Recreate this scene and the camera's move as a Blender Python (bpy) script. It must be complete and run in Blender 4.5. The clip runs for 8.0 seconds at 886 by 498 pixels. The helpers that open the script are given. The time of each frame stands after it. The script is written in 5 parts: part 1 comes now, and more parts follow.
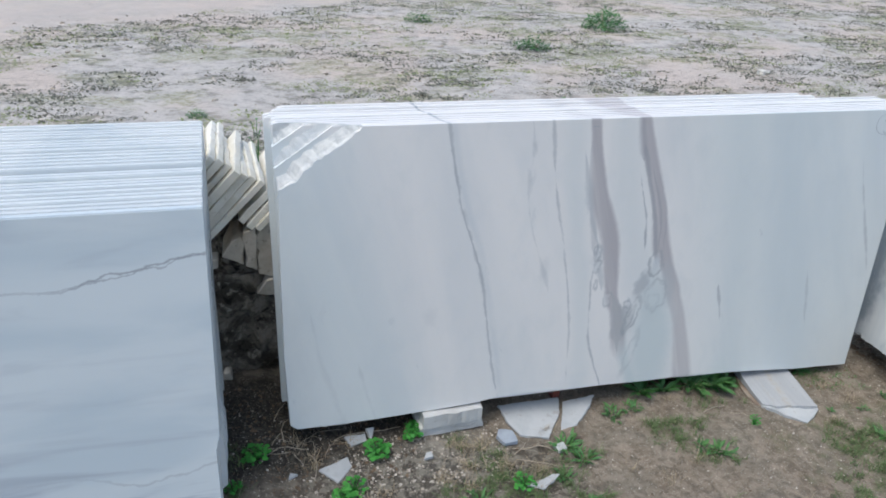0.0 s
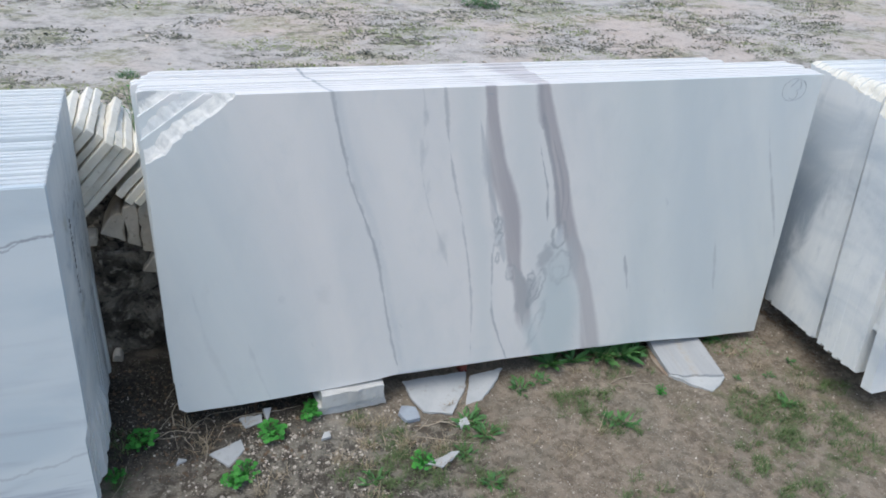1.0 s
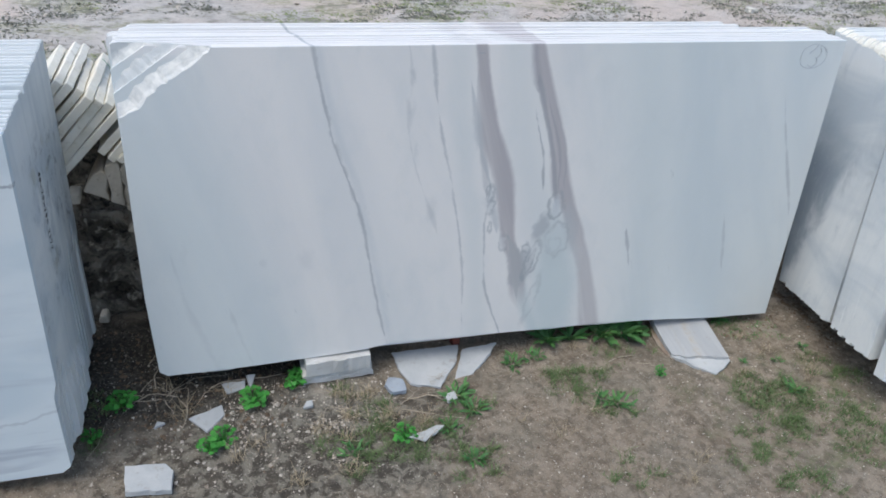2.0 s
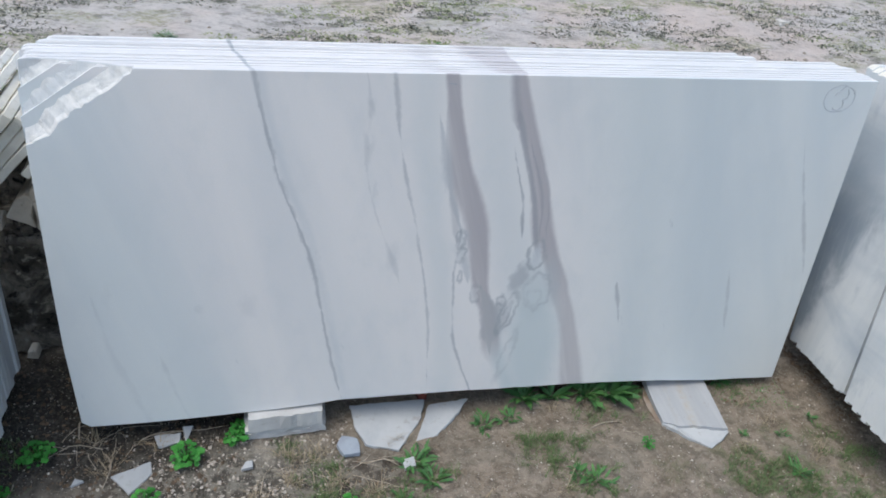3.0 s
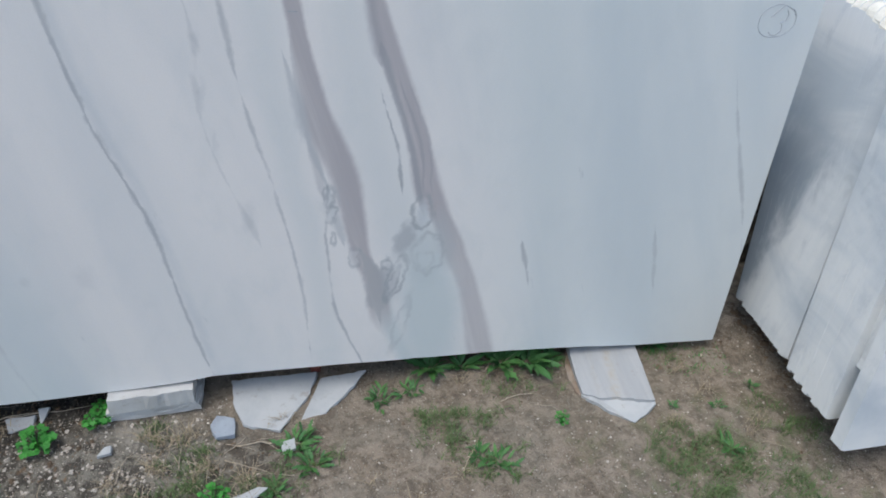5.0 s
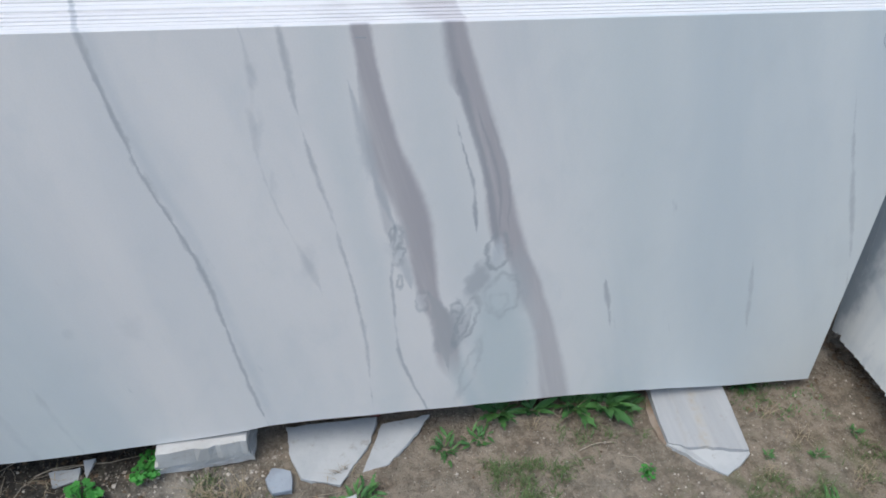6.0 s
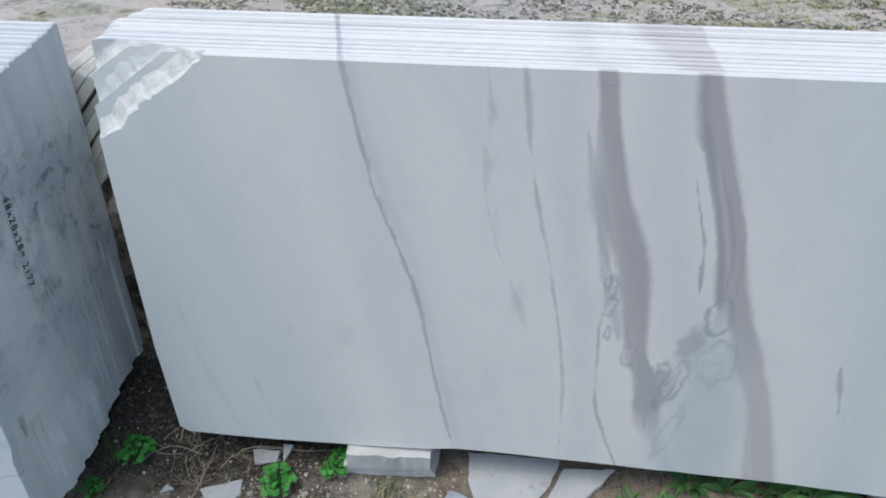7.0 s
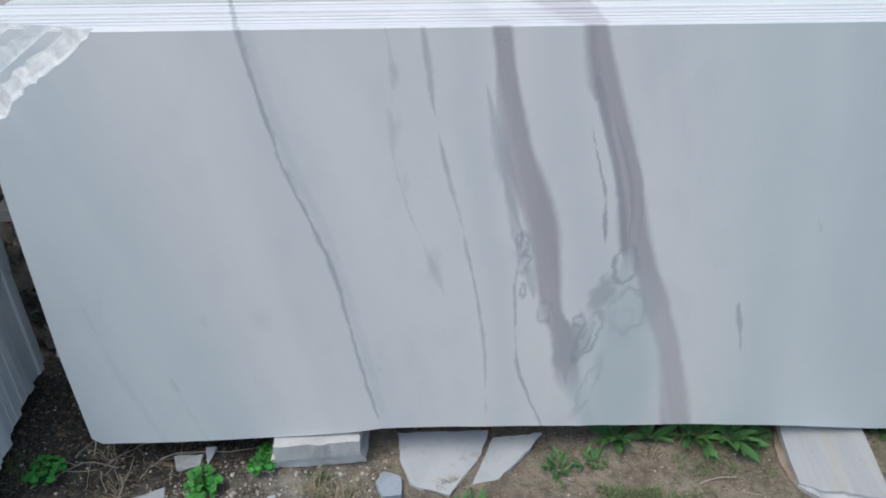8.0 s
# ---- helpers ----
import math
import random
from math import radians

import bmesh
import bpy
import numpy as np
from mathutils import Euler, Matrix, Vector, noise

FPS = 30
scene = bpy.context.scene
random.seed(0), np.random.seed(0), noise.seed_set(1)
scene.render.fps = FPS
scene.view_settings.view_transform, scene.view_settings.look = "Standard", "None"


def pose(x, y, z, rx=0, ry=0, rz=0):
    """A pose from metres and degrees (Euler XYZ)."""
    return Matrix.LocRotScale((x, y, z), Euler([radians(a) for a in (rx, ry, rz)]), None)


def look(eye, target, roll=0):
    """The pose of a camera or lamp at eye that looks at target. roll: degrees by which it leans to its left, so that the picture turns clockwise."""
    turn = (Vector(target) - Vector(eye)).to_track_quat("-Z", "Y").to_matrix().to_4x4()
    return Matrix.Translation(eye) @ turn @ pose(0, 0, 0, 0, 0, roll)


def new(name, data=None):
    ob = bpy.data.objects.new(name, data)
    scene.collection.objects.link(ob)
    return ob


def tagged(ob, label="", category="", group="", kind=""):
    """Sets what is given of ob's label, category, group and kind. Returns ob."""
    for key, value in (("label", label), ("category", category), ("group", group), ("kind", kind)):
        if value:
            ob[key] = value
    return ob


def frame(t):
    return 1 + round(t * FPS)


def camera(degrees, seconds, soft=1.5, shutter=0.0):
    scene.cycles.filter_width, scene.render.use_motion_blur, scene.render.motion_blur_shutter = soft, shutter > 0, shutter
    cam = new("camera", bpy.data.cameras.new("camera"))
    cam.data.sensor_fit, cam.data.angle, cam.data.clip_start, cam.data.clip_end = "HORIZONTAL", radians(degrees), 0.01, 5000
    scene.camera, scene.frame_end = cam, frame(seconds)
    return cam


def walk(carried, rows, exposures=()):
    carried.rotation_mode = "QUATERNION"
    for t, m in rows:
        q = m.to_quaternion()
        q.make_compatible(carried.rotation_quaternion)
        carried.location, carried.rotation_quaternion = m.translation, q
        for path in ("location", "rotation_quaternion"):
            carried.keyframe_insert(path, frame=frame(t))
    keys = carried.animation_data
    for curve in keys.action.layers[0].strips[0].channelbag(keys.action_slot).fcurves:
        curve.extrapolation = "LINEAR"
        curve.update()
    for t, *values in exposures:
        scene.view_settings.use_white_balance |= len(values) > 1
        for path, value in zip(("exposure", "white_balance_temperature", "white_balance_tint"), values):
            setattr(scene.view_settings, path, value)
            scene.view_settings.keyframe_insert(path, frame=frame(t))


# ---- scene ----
cam = camera(62.9, 8.0, soft=1.8)
PATH = [
    (0, (-0.065, -2.012, 1.916), (0.433, -0.322, 0.969), 3.54),
    (0.5, (0.067, -1.969, 1.922), (0.680, -0.364, 0.898), 4.04),
    (1, (0.182, -1.967, 1.923), (0.775, -0.363, 0.887), 4.85),
    (1.5, (0.254, -1.965, 1.909), (0.811, -0.363, 0.850), 4.94),
    (1.7, (0.291, -1.966, 1.885), (0.808, -0.377, 0.786), 4.19),
    (2.8, (0.535, -1.768, 1.797), (0.983, -0.119, 0.758), 6.34),
    (3, (0.588, -1.678, 1.844), (1.040, -0.070, 0.745), 6.56),
    (3.5, (0.659, -1.625, 1.816), (0.979, -0.016, 0.671), 3.93),
    (4, (0.832, -1.591, 1.802), (1.191, 0.025, 0.679), 5.77),
    (4.2, (0.912, -1.528, 1.790), (1.352, 0.045, 0.636), 6.30),
    (4.5, (0.999, -1.557, 1.782), (1.441, -0.006, 0.599), 7.01),
    (4.7, (1.022, -1.548, 1.767), (1.420, -0.010, 0.553), 5.49),
    (5.8, (1.010, -1.276, 1.745), (1.454, 0.213, 0.486), 4.79),
    (6, (0.958, -1.248, 1.733), (1.284, 0.267, 0.468), 3.15),
    (6.5, (0.944, -1.178, 1.744), (0.981, 0.353, 0.458), -0.98),
    (7, (0.905, -1.182, 1.767), (0.712, 0.368, 0.518), -0.77),
    (7.2, (0.863, -1.203, 1.767), (0.767, 0.290, 0.439), 0.10),
    (7.5, (0.884, -1.233, 1.734), (0.834, 0.313, 0.468), 1.08),
    (8, (0.896, -1.273, 1.677), (0.954, 0.327, 0.479), -0.06),
]
walk(cam, [(t, look(eye, target, roll)) for t, eye, target, roll in PATH], ((0, 0.49, 6470, 6.5), (5, 0.43, 6420, 7), (7, 0.40, 6500, 6), (8, 0.36, 6480, 5.5)))

# ---- light: a bright hazy sky with the veiled sun high behind the camera ----
SUN_UP, SUN_SIDE = 68.0, 240.0
world = bpy.data.worlds.new("sky")
scene.world = world
world.use_nodes = True
wt = world.node_tree
sky = wt.nodes.new("ShaderNodeTexSky")
sky.sky_type = "NISHITA"
sky.sun_disc = False
sky.sun_elevation = radians(SUN_UP)
sky.sun_rotation = radians(SUN_SIDE)
sky.air_density, sky.dust_density, sky.ozone_density = 1.0, 2.0, 1.1
wt.nodes["Background"].inputs["Strength"].default_value = 0.15
wt.links.new(sky.outputs[0], wt.nodes["Background"].inputs["Color"])
sun = new("sun", bpy.data.lights.new("sun", "SUN"))
sun.data.energy, sun.data.angle, sun.data.color = 1.3, radians(40), (1.0, 0.97, 0.92)
far = Vector((math.sin(radians(SUN_SIDE)) * math.cos(radians(SUN_UP)), math.cos(radians(SUN_SIDE)) * math.cos(radians(SUN_UP)), math.sin(radians(SUN_UP))))
sun.matrix_world = look(far * 50, (0, 0, 0))


# ---- materials ----
class Nodes:
    """A small helper that writes node trees as expressions."""

    def __init__(self, name):
        self.mat = bpy.data.materials.new(name)
        self.mat.use_nodes = True
        self.tree = self.mat.node_tree
        self.bsdf = self.tree.nodes["Principled BSDF"]

    def put(self, value, socket):
        if isinstance(value, bpy.types.NodeSocket):
            self.tree.links.new(value, socket)
        else:
            socket.default_value = value

    def math(self, op, a, b=0.0, c=0.0, clamp=False):
        n = self.tree.nodes.new("ShaderNodeMath")
        n.operation, n.use_clamp = op, clamp
        for v, s in zip((a, b, c), n.inputs):
            self.put(v, s)
        return n.outputs[0]

    def coord(self, kind="Object"):
        if kind == "World":
            return self.tree.nodes.new("ShaderNodeNewGeometry").outputs["Position"]
        return self.tree.nodes.new("ShaderNodeTexCoord").outputs[kind]

    def split(self, v):
        n = self.tree.nodes.new("ShaderNodeSeparateXYZ")
        self.put(v, n.inputs[0])
        return n.outputs

    def stretch(self, v, scale, place=(0, 0, 0)):
        n = self.tree.nodes.new("ShaderNodeMapping")
        self.put(v, n.inputs[0])
        n.inputs["Scale"].default_value, n.inputs["Location"].default_value = scale, place
        return n.outputs[0]

    def noise(self, v, scale, detail=4.0, rough=0.55, warp=0.0):
        n = self.tree.nodes.new("ShaderNodeTexNoise")
        self.put(v, n.inputs["Vector"])
        n.inputs["Scale"].default_value, n.inputs["Detail"].default_value = scale, detail
        n.inputs["Roughness"].default_value, n.inputs["Distortion"].default_value = rough, warp
        return n.outputs[0]

    def cells(self, v, scale, feature="F1", out="Distance"):
        n = self.tree.nodes.new("ShaderNodeTexVoronoi")
        n.feature = feature
        self.put(v, n.inputs["Vector"])
        n.inputs["Scale"].default_value = scale
        return n.outputs[out]

    def step(self, v, low, high, a=0.0, b=1.0):
        n = self.tree.nodes.new("ShaderNodeMapRange")
        n.interpolation_type = "SMOOTHSTEP"
        for value, key in ((v, "Value"), (low, "From Min"), (high, "From Max"), (a, "To Min"), (b, "To Max")):
            self.put(value, n.inputs[key])
        return n.outputs[0]

    def mix(self, f, a, b, how="MIX"):
        n = self.tree.nodes.new("ShaderNodeMix")
        n.data_type, n.blend_type = "RGBA", how
        self.put(f, n.inputs[0])
        for v, s in ((a, n.inputs[6]), (b, n.inputs[7])):
            self.put(v if isinstance(v, bpy.types.NodeSocket) else (*v, 1.0)[:4], s)
        return n.outputs[2]

    def curve(self, v, points):
        """A line through (input, output) pairs, both from 0 to 1."""
        n = self.tree.nodes.new("ShaderNodeFloatCurve")
        line = n.mapping.curves[0]
        points = sorted(points)
        line.points[0].location, line.points[1].location = points[0], points[-1]
        for p in points[1:-1]:
            line.points.new(*p)
        n.mapping.update()
        self.put(v, n.inputs["Value"])
        return n.outputs[0]

    def random(self):
        return self.tree.nodes.new("ShaderNodeObjectInfo").outputs["Random"]

    def island(self):
        return self.tree.nodes.new("ShaderNodeNewGeometry").outputs["Random Per Island"]

    def done(self, colour, rough=0.6, bump=None, height=0.002, strength=0.5, spec=0.4):
        self.put(colour if isinstance(colour, bpy.types.NodeSocket) else (*colour, 1.0), self.bsdf.inputs["Base Color"])
        self.put(rough, self.bsdf.inputs["Roughness"])
        self.bsdf.inputs["Specular IOR Level"].default_value = spec
        if bump is not None:
            n = self.tree.nodes.new("ShaderNodeBump")
            n.inputs["Distance"].default_value, n.inputs["Strength"].default_value = height, strength
            self.put(bump, n.inputs["Height"])
            self.tree.links.new(n.outputs[0], self.bsdf.inputs["Normal"])
        return self.mat


TALL, LONG = 1.2, 2.6


def vein(n, u, v, line, widths, soft=0.55, ragged_by=None):
    """A mask for a vein that runs along line, pairs of height and place, with half widths at heights."""
    vn = n.math("DIVIDE", v, TALL)
    middle = n.math("MULTIPLY", n.curve(vn, [(a / TALL, b / LONG) for a, b in line]), LONG)
    half = n.math("MULTIPLY", n.curve(vn, [(a / TALL, b * 10) for a, b in widths]), 0.1)
    if ragged_by is not None:
        half = n.math("MULTIPLY", half, n.step(ragged_by, 0.28, 0.72, 0.15, 1.9))
    off = n.math("ABSOLUTE", n.math("SUBTRACT", u, middle))
    mask = n.step(off, n.math("MULTIPLY", half, soft), n.math("MULTIPLY_ADD", half, 1.25, 0.0008), 1.0, 0.0)
    return n.math("MULTIPLY", mask, n.step(half, 0.0004, 0.003))


def banded_marble():
    """White marble sawn from one block: grey lilac bands run down every slab of the leaning stack."""
    n = Nodes("banded_marble")
    x, y, z = n.split(n.coord("World"))
    tilt = radians(5.0)
    deep = n.math("SUBTRACT", n.math("MULTIPLY", y, math.cos(tilt)), n.math("MULTIPLY", n.math("SUBTRACT", z, 0.105), math.sin(tilt)))
    v = n.math("ADD", n.math("MULTIPLY", y, math.sin(tilt)), n.math("MULTIPLY", n.math("SUBTRACT", z, 0.105), math.cos(tilt)))
    join = n.tree.nodes.new("ShaderNodeCombineXYZ")
    u0 = n.math("MULTIPLY_ADD", deep, 0.26, x)
    for value, s in zip((u0, deep, v), join.inputs):
        n.put(value, s)
    at = join.outputs[0]
    along = n.tree.nodes.new("ShaderNodeCombineXYZ")
    for value, s in zip((n.math("MULTIPLY_ADD", v, 0.27, x), deep, v), along.inputs):
        n.put(value, s)
    run = along.outputs[0]
    wob = n.noise(n.stretch(at, (1, 1, 0.6)), 22.0, 5.0, 0.62)
    wob2 = n.noise(n.stretch(at, (1, 1, 0.7), (3, 1, 0)), 75.0, 4.0, 0.65)
    shake = n.math("ADD", n.math("MULTIPLY_ADD", wob, 0.011, -0.0055), n.math("MULTIPLY_ADD", wob2, 0.008, -0.004))
    u1 = n.math("ADD", u0, shake)
    u = n.math("ADD", x, shake)
    curl = n.noise(n.stretch(at, (1, 1, 1), (2, 0, 3)), 24.0, 3.0, 0.55)
    uc = n.math("ADD", x, n.math("MULTIPLY_ADD", curl, 0.06, -0.03))
    clouds = n.noise(n.stretch(run, (4.0, 1.0, 0.7)), 1.0, 4.0, 0.5, 0.4)
    wide = n.noise(n.stretch(run, (1.3, 0.5, 0.2)), 1.0, 2.0)
    mottle = n.noise(n.stretch(at, (1.0, 1.0, 0.6), (5, 0, 2)), 9.0, 5.0, 0.6, 0.3)
    colour = n.mix(n.step(clouds, 0.35, 0.72), (0.675, 0.70, 0.69), (0.59, 0.635, 0.645))
    middle = n.step(n.math("ABSOLUTE", n.math("SUBTRACT", n.math("MULTIPLY_ADD", v, 0.25, x), 1.08)), 0.45, 0.85, 1.0, 0.0)
    middle = n.math("MULTIPLY", middle, n.step(wide, 0.3, 0.6, 0.55, 0.95))
    colour = n.mix(middle, colour, n.mix(n.step(clouds, 0.4, 0.7), (0.765, 0.74, 0.715), (0.70, 0.69, 0.68)))
    colour = n.mix(n.step(mottle, 0.45, 0.75, 0.0, 0.25), colour, (0.55, 0.59, 0.60))
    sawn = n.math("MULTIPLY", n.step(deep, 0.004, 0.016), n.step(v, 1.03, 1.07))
    front = n.math("SUBTRACT", 1.0, sawn)
    grey, pale = (0.30, 0.32, 0.345), (0.52, 0.55, 0.57)
    streak = n.noise(n.stretch(run, (26.0, 1.0, 1.5)), 1.0, 4.0, 0.6, 0.3)
    blots = n.noise(n.stretch(run, (18.0, 1.0, 7.0), (1, 0, 4)), 1.0, 4.0, 0.65)
    # grey wash beside and between the bands
    for path, width, keep in (
        ([(0.0, 1.46), (0.4, 1.36), (0.7, 1.25), (1.1, 1.17)], [(0, 0.10), (0.4, 0.10), (0.7, 0.09), (1.1, 0.06)], 0.30),
        ([(0.0, 1.12), (0.4, 1.08), (0.7, 1.03), (1.1, 0.99)], [(0, 0.06), (0.4, 0.045), (0.7, 0.05), (1.1, 0.06)], 0.28),
        ([(0.0, 1.345), (0.12, 1.300), (0.2, 1.275), (0.3, 1.26), (1.1, 1.0)], [(0, 0.034), (0.12, 0.036), (0.22, 0.034), (0.32, 0.02), (0.4, 0.0), (1.1, 0.0)], 0.75),
        ([(0.0, 1.80), (0.4, 1.74), (0.7, 1.70), (1.1, 1.62)], [(0, 0.12), (1.1, 0.14)], 0.22),
    ):
        m = vein(n, u, v, path, width, 0.1)
        colour = n.mix(n.math("MULTIPLY", m, keep), colour, (0.52, 0.58, 0.59))
    # thin dark vein with a pale shadow along one side
    halo = vein(n, u1, v, [(0.0, 0.797), (0.39, 0.728), (0.63, 0.679), (0.854, 0.607), (1.15, 0.558)], [(0, 0.018), (0.6, 0.018), (1.15, 0.022)], 0.05)
    colour = n.mix(n.math("MULTIPLY", halo, n.step(blots, 0.3, 0.6, 0.10, 0.42)), colour, pale)
    m = vein(n, u1, v, [(0.0, 0.786), (0.135, 0.754), (0.245, 0.735), (0.39, 0.712), (0.50, 0.696), (0.63, 0.661), (0.743, 0.621), (0.854, 0.592), (0.95, 0.574), (1.02, 0.561), (1.15, 0.545)], [(0, 0.003), (0.3, 0.005), (0.5, 0.006), (0.75, 0.0075), (0.9, 0.007), (1.0, 0.006), (1.15, 0.007)], 0.1, blots)
    m_thin = m
    colour = n.mix(n.math("MULTIPLY", m, n.step(streak, 0.25, 0.6, 0.42, 0.68)), colour, grey)
    # two broad bands
    b1 = vein(n, u, v, [(0.0, 1.31), (0.157, 1.268), (0.215, 1.258), (0.274, 1.250), (0.33, 1.24), (0.381, 1.214), (0.45, 1.199), (0.532, 1.188), (0.61, 1.175), (0.683, 1.155), (0.752, 1.129), (0.819, 1.108), (0.883, 1.094), (1.002, 1.073), (1.15, 1.05)], [(0, 0.0), (0.09, 0.004), (0.13, 0.018), (0.157, 0.028), (0.215, 0.033), (0.274, 0.032), (0.33, 0.031), (0.381, 0.027), (0.45, 0.028), (0.532, 0.032), (0.61, 0.036), (0.683, 0.040), (0.752, 0.039), (0.819, 0.031), (0.883, 0.026), (1.002, 0.021), (1.15, 0.019)], 0.62)
    b2 = vein(n, u, v, [(0.0, 1.577), (0.111, 1.554), (0.21, 1.531), (0.303, 1.504), (0.373, 1.475), (0.441, 1.454), (0.506, 1.425), (0.567, 1.395), (0.627, 1.377), (0.7, 1.362), (0.768, 1.346), (0.859, 1.316), (0.919, 1.294), (0.966, 1.277), (1.011, 1.264), (1.15, 1.23)], [(0, 0.045), (0.111, 0.040), (0.21, 0.033), (0.303, 0.031), (0.373, 0.033), (0.441, 0.031), (0.506, 0.030), (0.567, 0.038), (0.627, 0.036), (0.7, 0.032), (0.859, 0.029), (0.966, 0.029), (1.011, 0.026), (1.15, 0.016)], 0.62)
    b1 = n.math("MULTIPLY", b1, n.step(v, 0.08, 0.27))
    grain = n.noise(n.stretch(run, (20.0, 1.0, 1.2), (0.3, 0, 0)), 1.0, 6.0, 0.62, 0.3)
    tone = n.mix(n.step(grain, 0.36, 0.66), (0.40, 0.375, 0.39), (0.455, 0.43, 0.435))
    b1, b2 = n.math("MULTIPLY", b1, front), n.math("MULTIPLY", b2, front)
    # a paler strip along one side of the first band
    strip = vein(n, u, v, [(0.0, 1.12), (0.5, 1.128), (0.62, 1.108), (0.70, 1.096), (0.80, 1.078), (0.87, 1.067), (0.93, 1.060), (1.15, 1.05)], [(0, 0.0), (0.55, 0.0), (0.63, 0.012), (0.72, 0.013), (0.87, 0.010), (0.96, 0.006), (1.02, 0.0), (1.15, 0.0)], 0.4)
    colour = n.mix(n.math("MULTIPLY", strip, 0.55), colour, (0.46, 0.455, 0.465))
    colour = n.mix(n.math("MULTIPLY", b1, n.step(grain, 0.54, 0.74, 0.92, 0.72)), colour, tone)
    # the grey foot in which it ends
    foot = vein(n, u, v, [(0.0, 1.28), (0.2, 1.256), (0.27, 1.245), (0.345, 1.238), (0.42, 1.205), (1.15, 1.05)], [(0, 0.0), (0.16, 0.002), (0.205, 0.016), (0.27, 0.029), (0.335, 0.028), (0.38, 0.016), (0.44, 0.0), (1.15, 0.0)], 0.5, mottle)
    colour = n.mix(n.math("MULTIPLY", foot, 0.62), colour, (0.40, 0.41, 0.42))
    low = n.step(v, 0.30, 0.56, 0.66, 0.9)
    colour = n.mix(n.math("MULTIPLY", b2, n.math("MULTIPLY", low, n.step(grain, 0.5, 0.7, 1.0, 0.6))), colour, tone)
    b3 = vein(n, u, v, [(0.0, 1.58), (0.52, 1.375), (0.60, 1.36), (0.70, 1.340), (0.77, 1.322), (0.86, 1.292), (0.93, 1.272), (1.15, 1.21)], [(0, 0.0), (0.5, 0.0), (0.56, 0.008), (0.7, 0.009), (0.86, 0.010), (0.95, 0.012), (1.0, 0.0), (1.15, 0.0)], 0.3)
    colour = n.mix(n.math("MULTIPLY", b3, 0.6), colour, (0.31, 0.32, 0.345))
    for shift, keep in ((0.030, 0.55), (0.052, 0.40)):
        lines = vein(n, u, v, [(0.0, 1.60 + shift), (0.58, 1.345 + shift), (0.70, 1.335 + shift), (0.77, 1.318 + shift), (0.86, 1.285 + shift), (0.95, 1.255 + shift), (1.15, 1.18 + shift)], [(0, 0.0), (0.55, 0.0), (0.62, 0.003), (0.75, 0.005), (0.86, 0.003), (0.94, 0.0), (1.15, 0.0)], 0.2)
        colour = n.mix(n.math("MULTIPLY", lines, keep), colour, (0.335, 0.335, 0.355))
    ends = vein(n, u, v, [(0.0, 1.3), (0.95, 1.255), (1.0, 1.245), (1.05, 1.235), (1.15, 1.22)], [(0, 0.0), (0.92, 0.0), (0.97, 0.018), (1.04, 0.016), (1.15, 0.012)], 0.3)
    colour = n.mix(n.math("MULTIPLY", n.math("MULTIPLY", ends, front), 0.45), colour, (0.33, 0.325, 0.35))
    flare = vein(n, u, v, [(0.0, 1.25), (0.445, 1.160), (0.528, 1.140), (0.605, 1.126), (0.679, 1.103), (0.75, 1.080), (0.817, 1.066), (0.881, 1.052), (1.15, 1.0)], [(0, 0.0), (0.42, 0.0), (0.47, 0.012), (0.6, 0.019), (0.70, 0.014), (0.8, 0.011), (0.9, 0.010), (1.0, 0.0), (1.15, 0.0)], 0.2, mottle)
    colour = n.mix(n.math("MULTIPLY", flare, 0.55), colour, (0.42, 0.44, 0.46))

    # where the bands meet: a pale pool, blots and curled outlines
    warp1 = n.noise(n.stretch(at, (1, 1, 1), (2, 0, 3)), 26.0, 3.0, 0.55)
    warp2 = n.noise(n.stretch(at, (1, 1, 1), (6, 0, 1)), 30.0, 3.0, 0.55)
    uw = n.math("ADD", x, n.math("MULTIPLY_ADD", warp1, 0.04, -0.02))
    vw = n.math("ADD", v, n.math("MULTIPLY_ADD", warp2, 0.05, -0.025))

    def oval(cu, cv, ru, rv, turn=0.0):
        c, s = math.cos(radians(turn)), math.sin(radians(turn))
        du, dv = n.math("SUBTRACT", uw, cu), n.math("SUBTRACT", vw, cv)
        a = n.math("MULTIPLY_ADD", du, c / ru, n.math("MULTIPLY", dv, s / ru))
        b = n.math("MULTIPLY_ADD", dv, c / rv, n.math("MULTIPLY", du, -s / rv))
        return n.math("SQRT", n.math("ADD", n.math("MULTIPLY", a, a), n.math("MULTIPLY", b, b)))

